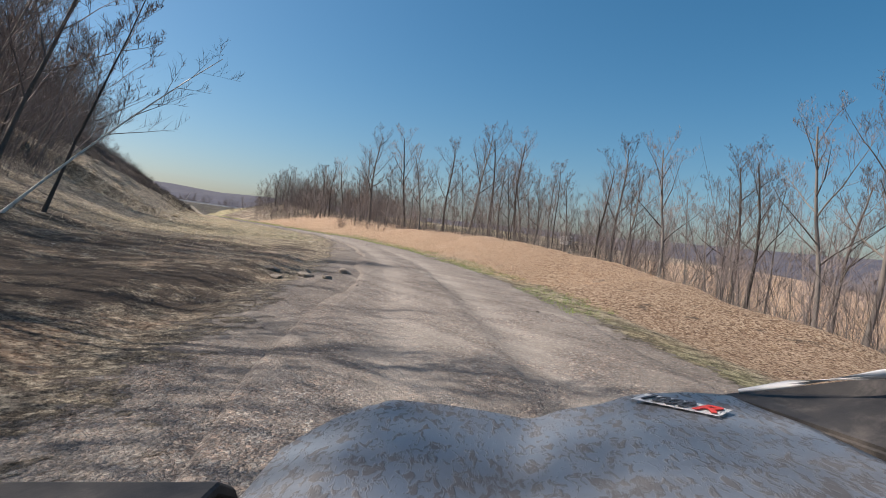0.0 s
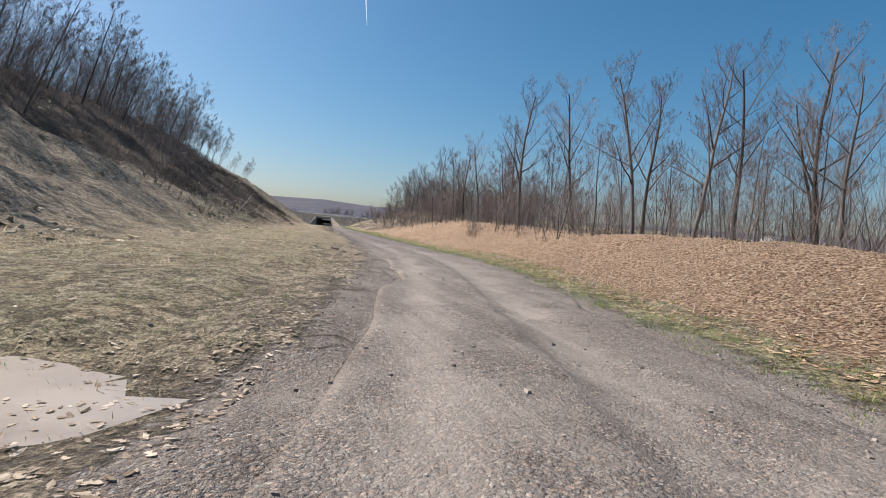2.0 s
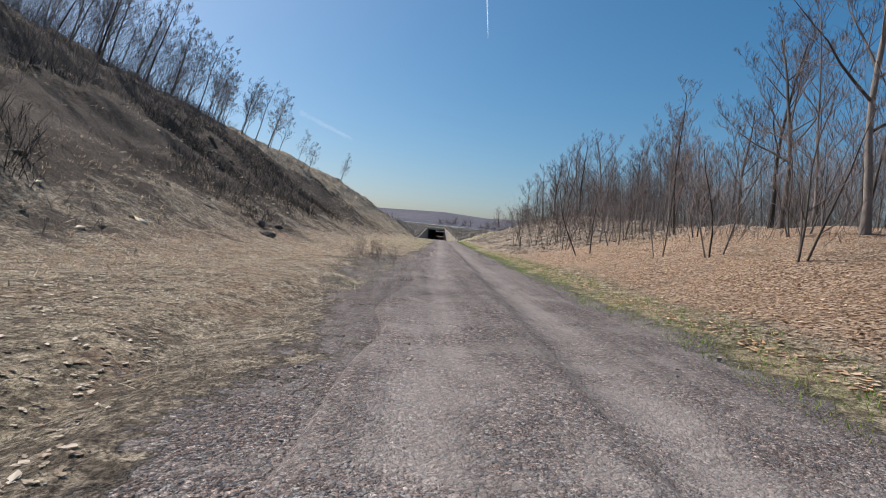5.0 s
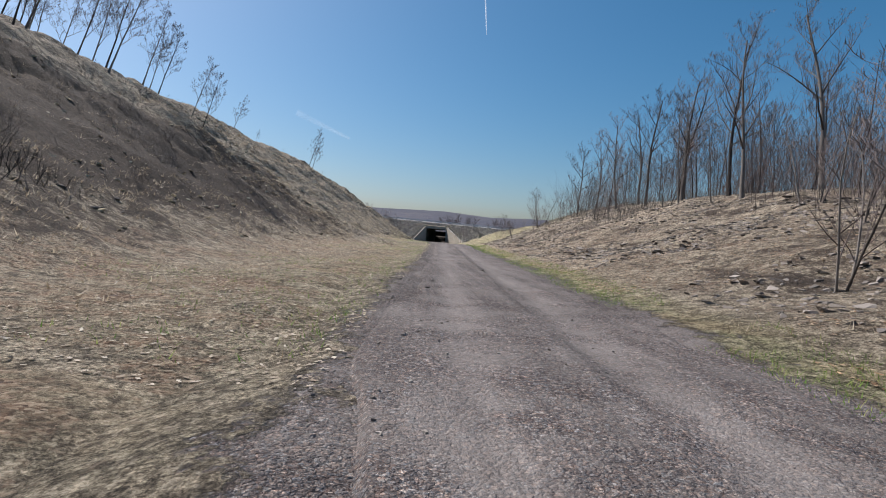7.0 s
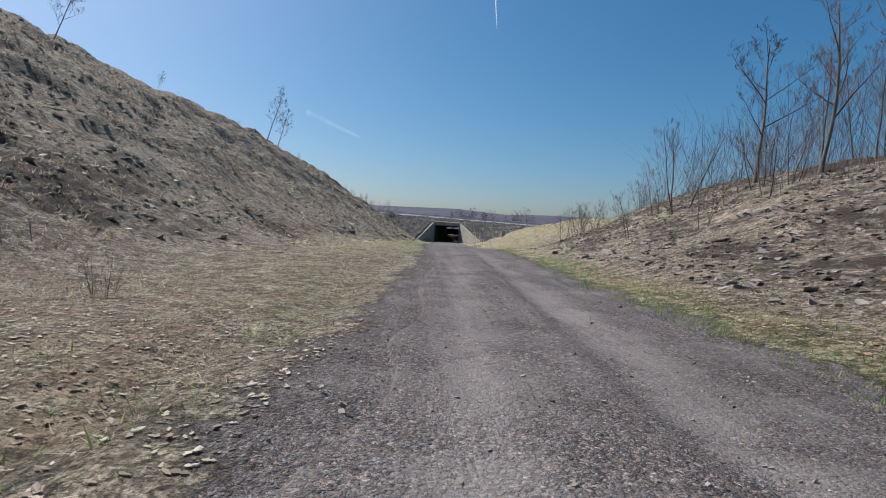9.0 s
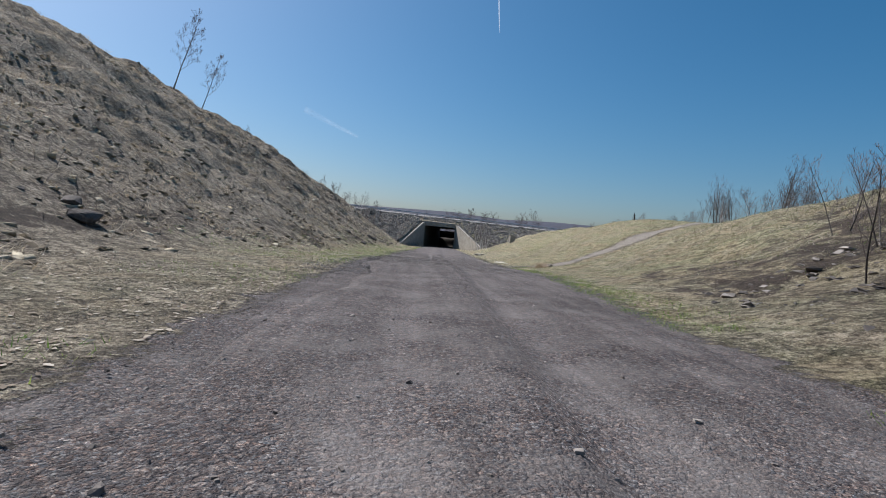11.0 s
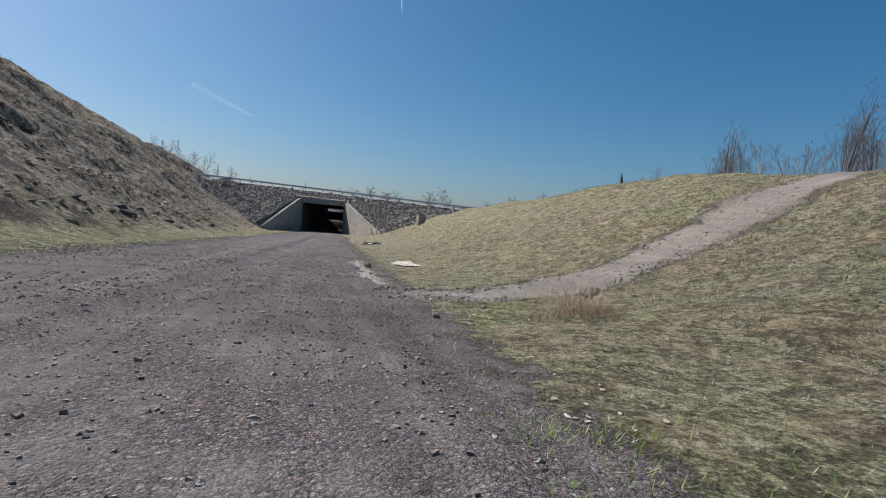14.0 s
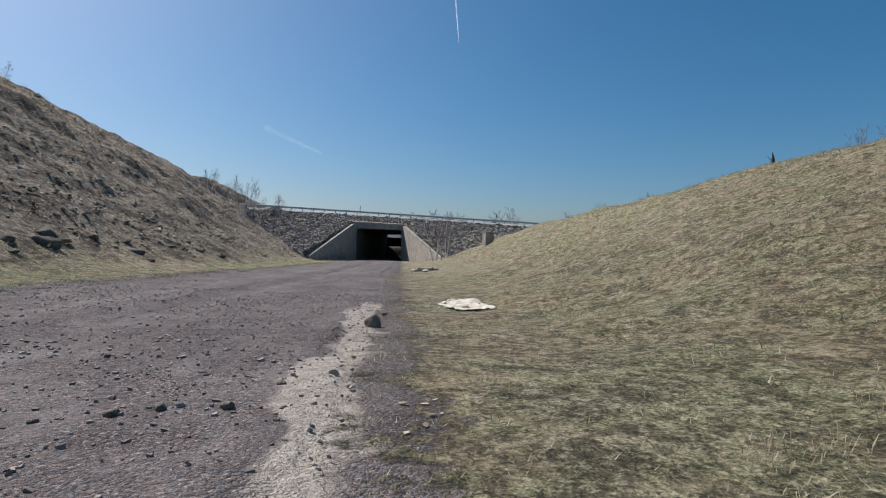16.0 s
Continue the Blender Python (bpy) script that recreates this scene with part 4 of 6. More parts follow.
for x, y, k, s, a in ((-42, -66, 0, 0.95, -20), (-43.5, -53, 1, 0.85, 10), (-53, -53, 2, 0.42, 0), (-47, -98, 1, 0.26, 15), (-44, -122, 2, 0.55, -10), (-41, -146, 0, 0.68, 20), (-38, -151, 1, 0.6, 5), (-45, -28, 0, 0.3, 0), (-46, -165, 2, 0.8, 0)):
    plant(LEANS[k], x, y, s, a, "tree", "lone leafless young tree on the bare hillside", "lone hillside trees")
# birches by the underpass and beyond the highway
for k, x, y, s in ((0, 3.4, -24.0, 1.0), (1, 5.0, -20.5, 0.9), (1, 4.2, -26, 0.7), (1, -23.5, -12, 0.95), (0, -29.5, -6, 0.7), (0, -27.5, -3.5, 0.6)):
    plant(f"birch{k}", x, y, s, x * 40, "birch", "pale multi-stemmed birch sapling on the riprap", "birches by the underpass")
for i in range(2):
    tree_kind(f"crest{i}", 160 + i, 8.0, 0.07, bark=WHITE_BARK if i else BARK, depth=3, count=(11, 5, 4), clear=0.22, open=(0.4, 0.85), ratio=(0.38, 0.6, 0.95), bend=0.12, stems=3, thin=0.010, lite=True)
for x, y, k in ((5.2, -11.0, 0.85), (4.4, -9.0, 0.55), (-19.6, -4.6, 0.75), (-23.0, -3.0, 0.6)):
    plant("crest1", x, y, k, x * 40, "birch", "pale multi-stemmed birch sapling on the riprap", "birches by the underpass")
grove(10, (33, 47), (-68, -50), ["crest0", "crest0", "crest1"], (0.8, 1.25), "birch", "pale leafless birch on the grassy crest", "birches on the crest", 1.6)
grove(20, (24, 46), (-84, -45), SAPS + BRUSH + ['birch1'], (0.8, 1.3), "shrub", "reddish leafless shrub on the grassy crest", "shrubs on the crest", 1.5)
for x, y, k, s in ((-2.1, -125.4, 0, 0.62), (-1.2, -128, 2, 0.7), (0.5, -123, 1, 0.6), (2.5, -119, 3, 0.62), (-1.4, -126.6, 3, 0.55), (-0.4, -124.4, 2, 0.5), (-3.2, -141.6, 0, 0.6), (-1.5, -145, 1, 0.6), (4, -126, 2, 0.75), (6, -121, 0, 0.7)):
    plant(SAPS[k], x, y, s, x * 70, "shrub", "crooked leafless shrub on the grassy bank", "shrubs on the bank")


# ---- woods too far or too dense to count ----
def mesh_arrays(me):
    v = np.empty(len(me.vertices) * 3)
    me.vertices.foreach_get("co", v)
    faces = [tuple(p.vertices) for p in me.polygons]
    return v.reshape(-1, 3), [np.array([f for f in faces if len(f) == k], int).reshape(-1, k) for k in (3, 4)]


TREE_ARRAYS = {k: [(mesh_arrays(m), 1 if n == "crown" else 0) for n, m in parts] for k, parts in TREES.items()}


def wood_mass(name, label, n, xr, yr, keys, size, keep=lambda x, y: True, turn=(0, 360), gap=1.2, seed=1):
    r = random.Random(seed)
    V, F, M, base, done, tries = [], [], [], 0, [], 0
    while len(done) < n and tries < n * 30:
        tries += 1
        x, y = r.uniform(*xr), r.uniform(*yr)
        if not keep(x, y) or any((x - a) ** 2 + (y - b) ** 2 < gap * gap for a, b in done):
            continue
        done.append((x, y))
        s, a = r.uniform(*size), radians(r.uniform(*turn))
        c, q = math.cos(a) * s, math.sin(a) * s
        z = height(x, y)
        for (v, f), kind in TREE_ARRAYS[r.choice(keys)]:
            V.append(np.stack([v[:, 0] * c - v[:, 1] * q + x, v[:, 0] * q + v[:, 1] * c + y, v[:, 2] * s + z], 1))
            for g in f:
                F += (g + base).tolist()
                M.append(np.full(len(g), kind))
            base += len(v)
    me = mesh_of(name, np.concatenate(V), F, BARK)
    me.materials.append(TWIG)
    me.polygons.foreach_set("material_index", np.concatenate(M).astype(np.int32))
    tagged(new(name, me), label, "woods", kind="stuff")


for i in range(3):
    tree_kind(f"far{i}", 140 + i, 10.0, 0.10, depth=3, count=(13, 6, 7), clear=0.22, open=(0.5, 1.0), ratio=(0.40, 0.6, 1.0), bend=0.15, rise=0.03, thin=0.016, lite=True)
    TREE_ARRAYS[f"far{i}"] = [(mesh_arrays(m), 1 if n == "crown" else 0) for n, m in TREES[f"far{i}"]]
HAZE = ["haze0", "haze1", "haze2", "haze3"]
FARS = ["far0", "far1", "far2"]


def left_crest(x, y):
    return x < -44 - 5 * (y < -290)


wood_mass("hill_wood", "grey haze of leafless trees along the hill crest", 95, (-76, -46), (-320, -182), HAZE, (0.6, 1.15), left_crest, (-35, 35), 1.1, 2)
wood_mass("hill_wood", "grey haze of leafless trees behind the bank", 95, (-90, -44), (-356, -290), HAZE, (0.8, 1.3), lambda x, y: x < float(road_x(y)) - (13.5 if y < -322 else 19), (-30, 30), 1.2, 3)
wood_mass("hill_wood", "dense leafless trees shading the foot of the hill", 46, (-64, -45), (-340, -317), HAZE, (0.8, 1.15), lambda x, y: x < float(road_x(y)) - 12.5, (-35, 35), 1.2, 9)
wood_mass("valley_wood", "bare brown wood filling the valley beyond the bank", 120, (-6, 110), (-345, -215), FARS, (0.55, 0.95), right_off(24, 130), gap=2.0, seed=4)
wood_mass("bank_wood", "bare brown wood on top of the bank", 105, (4, 60), (-222, -124), FARS, (0.6, 0.9), right_off(20, 60), gap=1.6, seed=5)
wood_mass("far_wood", "leafless wood beyond the highway", 20, (2, 48), (60, 125), FARS, (0.9, 1.3), gap=2.0, seed=6)
wood_mass("far_wood", "leafless wood beyond the highway", 80, (-130, 190), (60, 260), FARS, (0.5, 0.85), lambda x, y: not (-16 < x < 4 and y < 110), gap=3.0, seed=7)


def thicket(name, label, n, xr, yr, h, keep, seed, slant=0.25, mat=TWIG):
    """A mass of thin leaning stalks, each with two side twigs."""
    r = np.random.default_rng(seed)
    x, y = r.uniform(*xr, n), r.uniform(*yr, n)
    m = keep(x, y)
    x, y = x[m], y[m]
    n = len(x)
    root = np.stack([x, y, surf(x, y) - 0.05], 1)
    way = np.stack([r.normal(slant, 0.35, n), r.normal(0, 0.35, n), np.ones(n)], 1)
    L = (h * r.uniform(0.35, 1.15, n))[:, None]
    tip = root + way * L
    V, F = [], []
    for k, (a, b, w) in enumerate(((root, tip, 0.012), (root + way * L * 0.35, root + way * L * 0.75 + np.stack([r.normal(0, 0.4, n), r.normal(0, 0.4, n), r.uniform(0, 0.4, n)], 1) * L * 0.6, 0.008), (root + way * L * 0.5, tip + np.stack([r.normal(0, 0.4, n), r.normal(0, 0.4, n), r.uniform(-0.2, 0.2, n)], 1) * L * 0.5, 0.008))):
        t = r.uniform(0, 6.283, n)
        side = np.stack([np.cos(t), np.sin(t), 0 * t], 1) * w
        V.append(np.stack([a - side, a + side, b + side * 0.4, b - side * 0.4], 1).reshape(-1, 3))
        F.append(np.arange(4 * n).reshape(-1, 4) + k * 4 * n)
    tagged(new(name, mesh_of(name, np.concatenate(V), np.concatenate(F), mat, False)), label, "brush", kind="stuff")


thicket("hill_brush", "dark leafless brush scattered over the upper hillside", 9000, (-56, -33), (-262, -165), 1.2, lambda x, y: (x < -36.5 - np.clip(y + 215, 0, 99) * 0.20 + 1.5 * vnoise(x, y, 6, 3)) & (x < road_x(y) - 15) & (fbm(x, y, 5, 2, 21) > -0.5), 31)
thicket("hill_brush", "dark leafless brush on the lower hillside", 9000, (-38, -26.5), (-264, -188), 0.75, lambda x, y: (x < road_x(y) - toe_off(y) - 0.5) & (fbm(x, y, 5, 2, 29) > -0.2), 38, 0.15, BARK)
thicket("hill_brush", "dense dark leafless brush on the bank", 6000, (-76, -44), (-350, -290), 1.4, lambda x, y: (x < road_x(y) - 18) & (fbm(x, y, 5, 2, 22) > -0.4), 32)
thicket("undergrowth", "thin leafless undergrowth under the trees", 14000, (-24, 40), (-335, -196), 1.3, lambda x, y: (x - road_x(y) - half_w(y) > 8) & (x - road_x(y) < 40) & (fbm(x, y, 6, 2, 23) > -0.1), 33, 0.0, BARK)
thicket("undergrowth", "thin leafless undergrowth along the bank's crest", 6000, (-6, 30), (-196, -118), 1.1, lambda x, y: (x - road_x(y) - half_w(y) > 10) & (fbm(x, y, 6, 2, 24) > 0.0), 34, 0.0, BARK)
thicket("hillside_weeds", "sparse dry weed stalks over the hillside", 5000, (-45, -18), (-270, -20), 0.5, lambda x, y: (x < road_x(y) - toe_off(y)) & (fbm(x, y, 5, 2, 25) > 0.1), 35, 0.15)
thicket("hill_saplings", "grey haze of thin leaning saplings on the bank", 3600, (-76, -44), (-346, -290), 5.0, lambda x, y: (x < road_x(y) - 18) & (fbm(x, y, 5, 2, 26) > -0.3), 36, 0.40)
thicket("hill_saplings", "grey haze of thin leaning saplings along the hill crest", 7000, (-66, -45), (-300, -180), 5.5, lambda x, y: (x < -43 - 3 * (y < -290)) & (fbm(x, y, 6, 2, 27) > -0.3), 37, 0.40)
thicket("wood_saplings", "grey-brown haze of thin leafless saplings in the wood", 7000, (-24, 24), (-335, -196), 5.5, lambda x, y: (x - road_x(y) - half_w(y) > 11) & (x - road_x(y) < 36) & (fbm(x, y, 6, 2, 41) > 0.05), 43, 0.0)
thicket("wood_saplings", "grey-brown haze of thin leafless saplings on the bank", 8500, (-6, 34), (-210, -122), 5.5, lambda x, y: (x - road_x(y) - half_w(y) > 13) & (fbm(x, y, 6, 2, 42) > -0.05), 44, 0.0)
thicket("wood_saplings", "grey-brown haze of thin leafless saplings below the bank", 2600, (-24, 34), (-348, -270), 4.0, lambda x, y: (x - road_x(y) - half_w(y) > 13) & (x - road_x(y) < 52) & (fbm(x, y, 6, 2, 46) > -0.1), 47, 0.0, BARK)
# ---- ground litter ----
def scatter_points(n, xr, yr, keep):
    x, y = rng.uniform(*xr, n), rng.uniform(*yr, n)
    u = x - road_x(y)
    m = keep(x, y, u - half_w(y), -u - half_w(y))
    x, y = x[m], y[m]
    return np.stack([x, y, surf(x, y)], 1)


def scatter_along(n, yr, side, off, lo, seed):
    """Points beside the track, off metres from its edge, in noisy patches and clear of the dirt trail."""
    y = rng.uniform(*yr, n)
    o = off[0] + (off[1] - off[0]) * rng.random(n) ** (1.35 if off[1] < 13 else 1.0)
    x = road_x(y) + side * (half_w(y) + o)
    m = (fbm(x, y, 4.0, 2, seed) > lo) & ~((side > 0) & (np.abs(y + 91.0 - 0.30 * np.clip(x + 1.5, 0, 40)) < 0.95 + 0.02 * x) & (x < 32))
    m &= ~((y > -23) & in_cutting(x, y)) & ~((y > -19) & (np.abs(land(x, y) - (deck_z(x) - 0.31 * (4.6 - y))) < 0.9))
    x, y = x[m], y[m]
    return np.stack([x, y, surf(x, y)], 1)


def thinned(P, share):
    """Fewer points on the dark middle stretch of the hill."""
    return P[(P[:, 1] < -285) | (P[:, 1] > -165) | (rng.random(len(P)) < share)]


def leaves(name, P, size, label, mat=LEAF, lobed=False):
    """Curled fallen leaves, each two lobed halves folded along the midrib."""
    P = P[(P[:, 1] > -322) | (P[:, 0] > road_x(P[:, 1])) | (rng.random(len(P)) < 0.35)]
    n = len(P)
    if lobed:
        edge = [(-0.45, 0.44), (-0.15, 0.20), (0.15, 0.52), (0.55, 0.34)]
    else:
        edge = [(-0.35, 0.46), (0.40, 0.42)]
    m = len(edge)
    base = np.array([(-1.0, 0, 0)] + [(a, b, 0.45 * b) for a, b in edge] + [(1.0, 0, 0.10)] + [(a + 0.07, -b, 0.38 * b) for a, b in edge[::-1]])
    V = base[None] * (0.7 + 0.5 * rng.random((n, len(base), 1))) * (size * (0.5 + 0.9 * rng.random((n, 1, 1))))
    V[..., 2] *= 0.2 + 1.0 * rng.random((n, 1))
    V[..., 2] += 0.16 * rng.random((n, 1)) * V[..., 0] ** 2 / size
    a, t = rng.random(n)[:, None] * 6.283, rng.normal(0, 0.17, n)[:, None]
    x, y, z = V[..., 0], V[..., 1], V[..., 2]
    x, z = x * np.cos(t) + z * np.sin(t), np.abs(-x * np.sin(t) + z * np.cos(t))
    x, y = x * np.cos(a) - y * np.sin(a), x * np.sin(a) + y * np.cos(a)
    V = (np.stack([x, y, z], 2) + P[:, None, :] + np.array([0, 0, 0.008])).reshape(-1, 3)
    k = np.arange(n)[:, None] * len(base)
    F = np.concatenate([k + np.array([[0] + list(range(m + 1, 0, -1))]), k + np.array([[0] + list(range(2 * m + 1, m, -1))])])
    tagged(new(name, mesh_of(name, V, F, mat, False)), label, "leaves", kind="stuff")


def grass(name, P, h, blades, mat, label, spread=0.16, droop=0.55, plain=True, wide=1.0):
    """Tufts of bent blades."""
    n = len(P) * blades
    c = np.repeat(P, blades, 0)
    a = rng.random(n) * 6.283
    r = spread * rng.random(n) ** 0.5
    root = c + np.stack([np.cos(a) * r, np.sin(a) * r, -0.03 + 0 * a], 1)
    b = a + rng.normal(0, 0.9, n)
    hh = h * np.repeat(0.55 + 0.9 * rng.random(len(P)), blades) * (0.5 + 0.8 * rng.random(n))
    lean = droop * (0.4 + rng.random(n))
    out = np.stack([np.cos(b), np.sin(b), 0 * b], 1)
    side = np.stack([-np.sin(b), np.cos(b), 0 * b], 1) * (wide * (0.0028 + 0.0035 * rng.random(n)))[:, None]
    up = np.array([0, 0, 1.0])
    mid = root + out * (hh * lean * 0.35)[:, None] + up * (hh * 0.62)[:, None]
    tip = root + out * (hh * lean)[:, None] + up * (hh * (1.0 - 0.45 * lean))[:, None]
    if plain:
        V = np.stack([root - side * 1.5, root + side * 1.5, tip], 1).reshape(-1, 3)
        tagged(new(name, mesh_of(name, V, np.arange(3 * n).reshape(-1, 3), mat, False)), label, "grass", kind="stuff")
        return
    side = side * 0.55
    V = np.stack([root - side, root + side, mid + side * 0.8, mid - side * 0.8, tip], 1).reshape(-1, 3)
    k = np.arange(n)[:, None] * 5
    faces = [tuple(f) for f in np.concatenate([k + np.array([[0, 1, 2, 3]])])] + [tuple(f) for f in k + np.array([[3, 2, 4]])]
    tagged(new(name, mesh_of(name, V, faces, mat, False)), label, "grass", kind="stuff")


def clump(x, y, s=5.0, lo=0.0, seed=2):
    return fbm(x, y, s, 2, seed) > lo


leaves("leaf_litter", scatter_along(52000, (-330, -205), 1, (0.8, 11), -0.8, 3), 0.048, "brown and tan fallen oak leaves on the bank")
leaves("leaf_litter", scatter_along(14000, (-205, -150), 1, (0.8, 9), -0.3, 3), 0.044, "tan fallen oak leaves on the stony bank")
leaves("leaf_litter", scatter_along(30000, (-325, -160), -1, (0.4, 4.5), -0.05, 4), 0.036, "pale dry fallen leaves strewn over the verge", PALE_LEAF, True)
leaves("leaf_litter", scatter_along(18000, (-330, -160), -1, (3.0, 9), -0.1, 44), 0.038, "dry fallen leaves strewn over the verge", PALE_LEAF)
leaves("leaf_litter", scatter_along(5000, (-140, -70), 1, (0.6, 12), 0.0, 5), 0.036, "sparse dry leaves in the grass", PALE_LEAF)
leaves("leaf_litter", scatter_along(9000, (-160, -70), -1, (0.6, 6), -0.1, 5), 0.044, "sparse dry leaves in the verge", PALE_LEAF)
grass("dry_grass", scatter_along(12000, (-325, -130), -1, (4.0, 13), -0.35, 6), 0.17, 6, DRY_STALK, "tufts of dry tan grass on the verge", 0.20, 1.2, wide=1.8)
grass("dry_grass", scatter_along(9000, (-325, -130), -1, (0.9, 5), -0.2, 76), 0.10, 7, DRY_STALK, "low dry tan grass beside the track", 0.18, 1.1, wide=0.8)
grass("dry_grass", scatter_along(13000, (-140, -15), -1, (3.4, 30), -0.3, 7), 0.26, 11, DRY_STALK, "matted dry tan grass on the hillside", 0.34, 1.5, wide=1.7)
grass("dry_grass", thinned(scatter_along(11000, (-300, -140), -1, (8, 26), -0.2, 8), 0.16), 0.26, 9, DRY_STALK, "matted dry tan grass on the hillside", 0.34, 1.5, wide=1.7)
grass("dry_grass", scatter_along(6000, (-330, -200), 1, (0.8, 13), -0.1, 9), 0.22, 4, DRY_STALK, "thin dry grass among the fallen leaves", 0.16, 0.8, wide=1.5)
grass("meadow_grass", scatter_along(13000, (-128, -24), 1, (7, 26), -9, 1), 0.13, 6, GREEN_BLADE, "short mixed green and straw-coloured meadow grass", 0.24, 1.25, wide=2.0)
grass("meadow_grass", scatter_along(17000, (-112, -62), 1, (0.1, 10), -9, 1), 0.085, 10, GREEN_BLADE, "short mixed green and straw-coloured meadow grass", 0.2, 1.25, wide=0.9)
grass("verge_grass", scatter_along(15000, (-335, -100), 1, (0.05, 1.7), -0.45, 3), 0.11, 6, VERGE, "fresh green grass along the track's edge", 0.14, 0.8)
grass("verge_grass", scatter_along(5000, (-322, -215), -1, (0.8, 7), 0.1, 57), 0.08, 6, VERGE, "patches of low green grass on the verge", 0.20, 1.0)
grass("verge_grass", scatter_along(13000, (-215, -20), -1, (0.6, 6.5), -0.1, 12), 0.12, 4, VERGE, "low green and tan grass on the verge", 0.16, 0.9)

grass("verge_grass", scatter_along(7000, (-114, -25), -1, (0.9, 3.8), -0.4, 65), 0.09, 5, VERGE, "fresh green grass strip along the gravel", 0.16, 0.9)

PALE_STONE = simple("pale_shale_chip", [(0.2, (0.09, 0.082, 0.077)), (0.5, (0.19, 0.174, 0.160)), (0.85, (0.36, 0.335, 0.305))], 6.0, by="island")
# loose stones on the track and its shoulders
def on_track(n, yr, lo, hi, thr, seed):
    y = rng.uniform(*yr, n)
    x = road_x(y) + half_w(y) * rng.uniform(lo, hi, n)
    m = fbm(x, y, 3.0, 2, seed) > thr
    return np.stack([x[m], y[m], land(x[m], y[m]) + 0.03], 1)


P = np.concatenate([on_track(8000, (-335, -66), -1.25, 1.1, -0.2, 14), on_track(11000, (-114, -76), -1.05, 1.05, -0.5, 18)])
GREY_SHALE = simple("bluish_shale_chip", [(0.2, (0.10, 0.096, 0.094)), (0.5, (0.21, 0.202, 0.196)), (0.85, (0.38, 0.365, 0.35))], 6.0, by="island")
S = scatter_along(9000, (-122, -62), -1, (-2.6, 1.4), -0.3, 71)
tagged(new("shoulder_rubble", stones("shoulder_rubble", S + np.array([0, 0, 0.02]), rng.uniform(0.010, 0.028, len(S)), GREY_SHALE, 0.4, fine=False)), "bluish-grey shale chips along the shoulder", "rubble", kind="stuff")
C = np.concatenate([on_track(2600, (-114, -72), -1.25, 1.0, -0.3, 61), on_track(2400, (-112, -84), -1.2, 0.2, -0.2, 62)])
tagged(new("gravel", stones("gravel", C, rng.uniform(0.014, 0.032, len(C)), STONE, 0.6, fine=False)), "coarse loose stones on the track", "gravel", kind="stuff")
tagged(new("gravel", stones("gravel", P, rng.uniform(0.007, 0.020, len(P)) * (1 + 1.0 * (rng.random(len(P)) > 0.97)), STONE, fine=False)), "loose purplish and grey gravel on the track", "gravel", kind="stuff")
P = np.concatenate([scatter_along(12000, (-335, -60), -1, (-0.5, 2.4), 0.0, 15), scatter_along(7000, (-215, -125), 1, (2, 15), -0.15, 19)])
P = P[(P[:, 1] > -322) | (rng.random(len(P)) < 0.25)]
tagged(new("shoulder_rubble", stones("shoulder_rubble", P, rng.uniform(0.006, 0.017, len(P)) * np.where(P[:, 0] > road_x(P[:, 1]), 2.4, 1.0) * (1 + 1.2 * (rng.random(len(P)) > 0.96)), PALE_STONE, 0.5, fine=False)), "flat broken stones along the washed-out shoulder", "rubble", kind="stuff")
BANK_SHALE = simple("bank_shale_slab", [(0.2, (0.085, 0.076, 0.070)), (0.5, (0.185, 0.165, 0.148)), (0.85, (0.35, 0.315, 0.28))], 5.0, bump=0.5, dist=0.03, by="island")
P = scatter_along(8500, (-216, -122), 1, (2.0, 16), -0.45, 73)
tagged(new("shale_rubble", stones("shale_rubble", P, rng.uniform(0.04, 0.15, len(P)) * (1 + 0.7 * (rng.random(len(P)) > 0.95)), BANK_SHALE, 0.28, 0.2, fine=False)), "brown shale slabs breaking out of the leafy bank", "shale", kind="stuff")
P = np.concatenate([scatter_along(500, (-262, -110), -1, (8, 12), 0.45, 16), scatter_along(700, (-100, -40), -1, (5, 9), 0.2, 16)])
tagged(new("shale_rubble", stones("shale_rubble", P, rng.uniform(0.05, 0.18, len(P)), SHALE, 0.4)), "black shale blocks breaking out of the hillside's foot", "shale", kind="stuff")
P = scatter_points(3200, (-44, -18), (-110, -30), lambda x, y, r, l: (l > 7) & (l < 24) & (np.abs(y + 66 + 0.35 * (x + 25)) < 7) & clump(x, y, 4, 0.3, 17))
tagged(new("shale_rubble", stones("shale_rubble", P, rng.uniform(0.08, 0.34, len(P)), SHALE, 0.4)), "black shale blocks breaking out of the hillside", "shale", kind="stuff")
P = scatter_points(16000, (-6, 14), (-95, -83), lambda x, y, r, l: (np.abs(y + 91.0 - 0.30 * np.clip(x + 1.5, 0, 40)) < 1.6) & clump(x, y, 2, -0.35, 33))
P[:, 2] = land(P[:, 0], P[:, 1]) + 0.008
tagged(new("trail_stones", stones("trail_stones", P, rng.uniform(0.010, 0.026, len(P)) * (1 + 1.2 * (rng.random(len(P)) > 0.95)), STONE, 0.5, fine=False)), "loose grey stones on the dirt trail", "stones", kind="stuff")


P = scatter_points(1600, (-5, 6), (-95.5, -86), lambda x, y, r, l: (np.abs(np.abs(y - trail_y(x)) - 1.1) < 0.55) & clump(x, y, 1.5, -0.1, 37))
P[:, 2] = land(P[:, 0], P[:, 1]) + 0.01
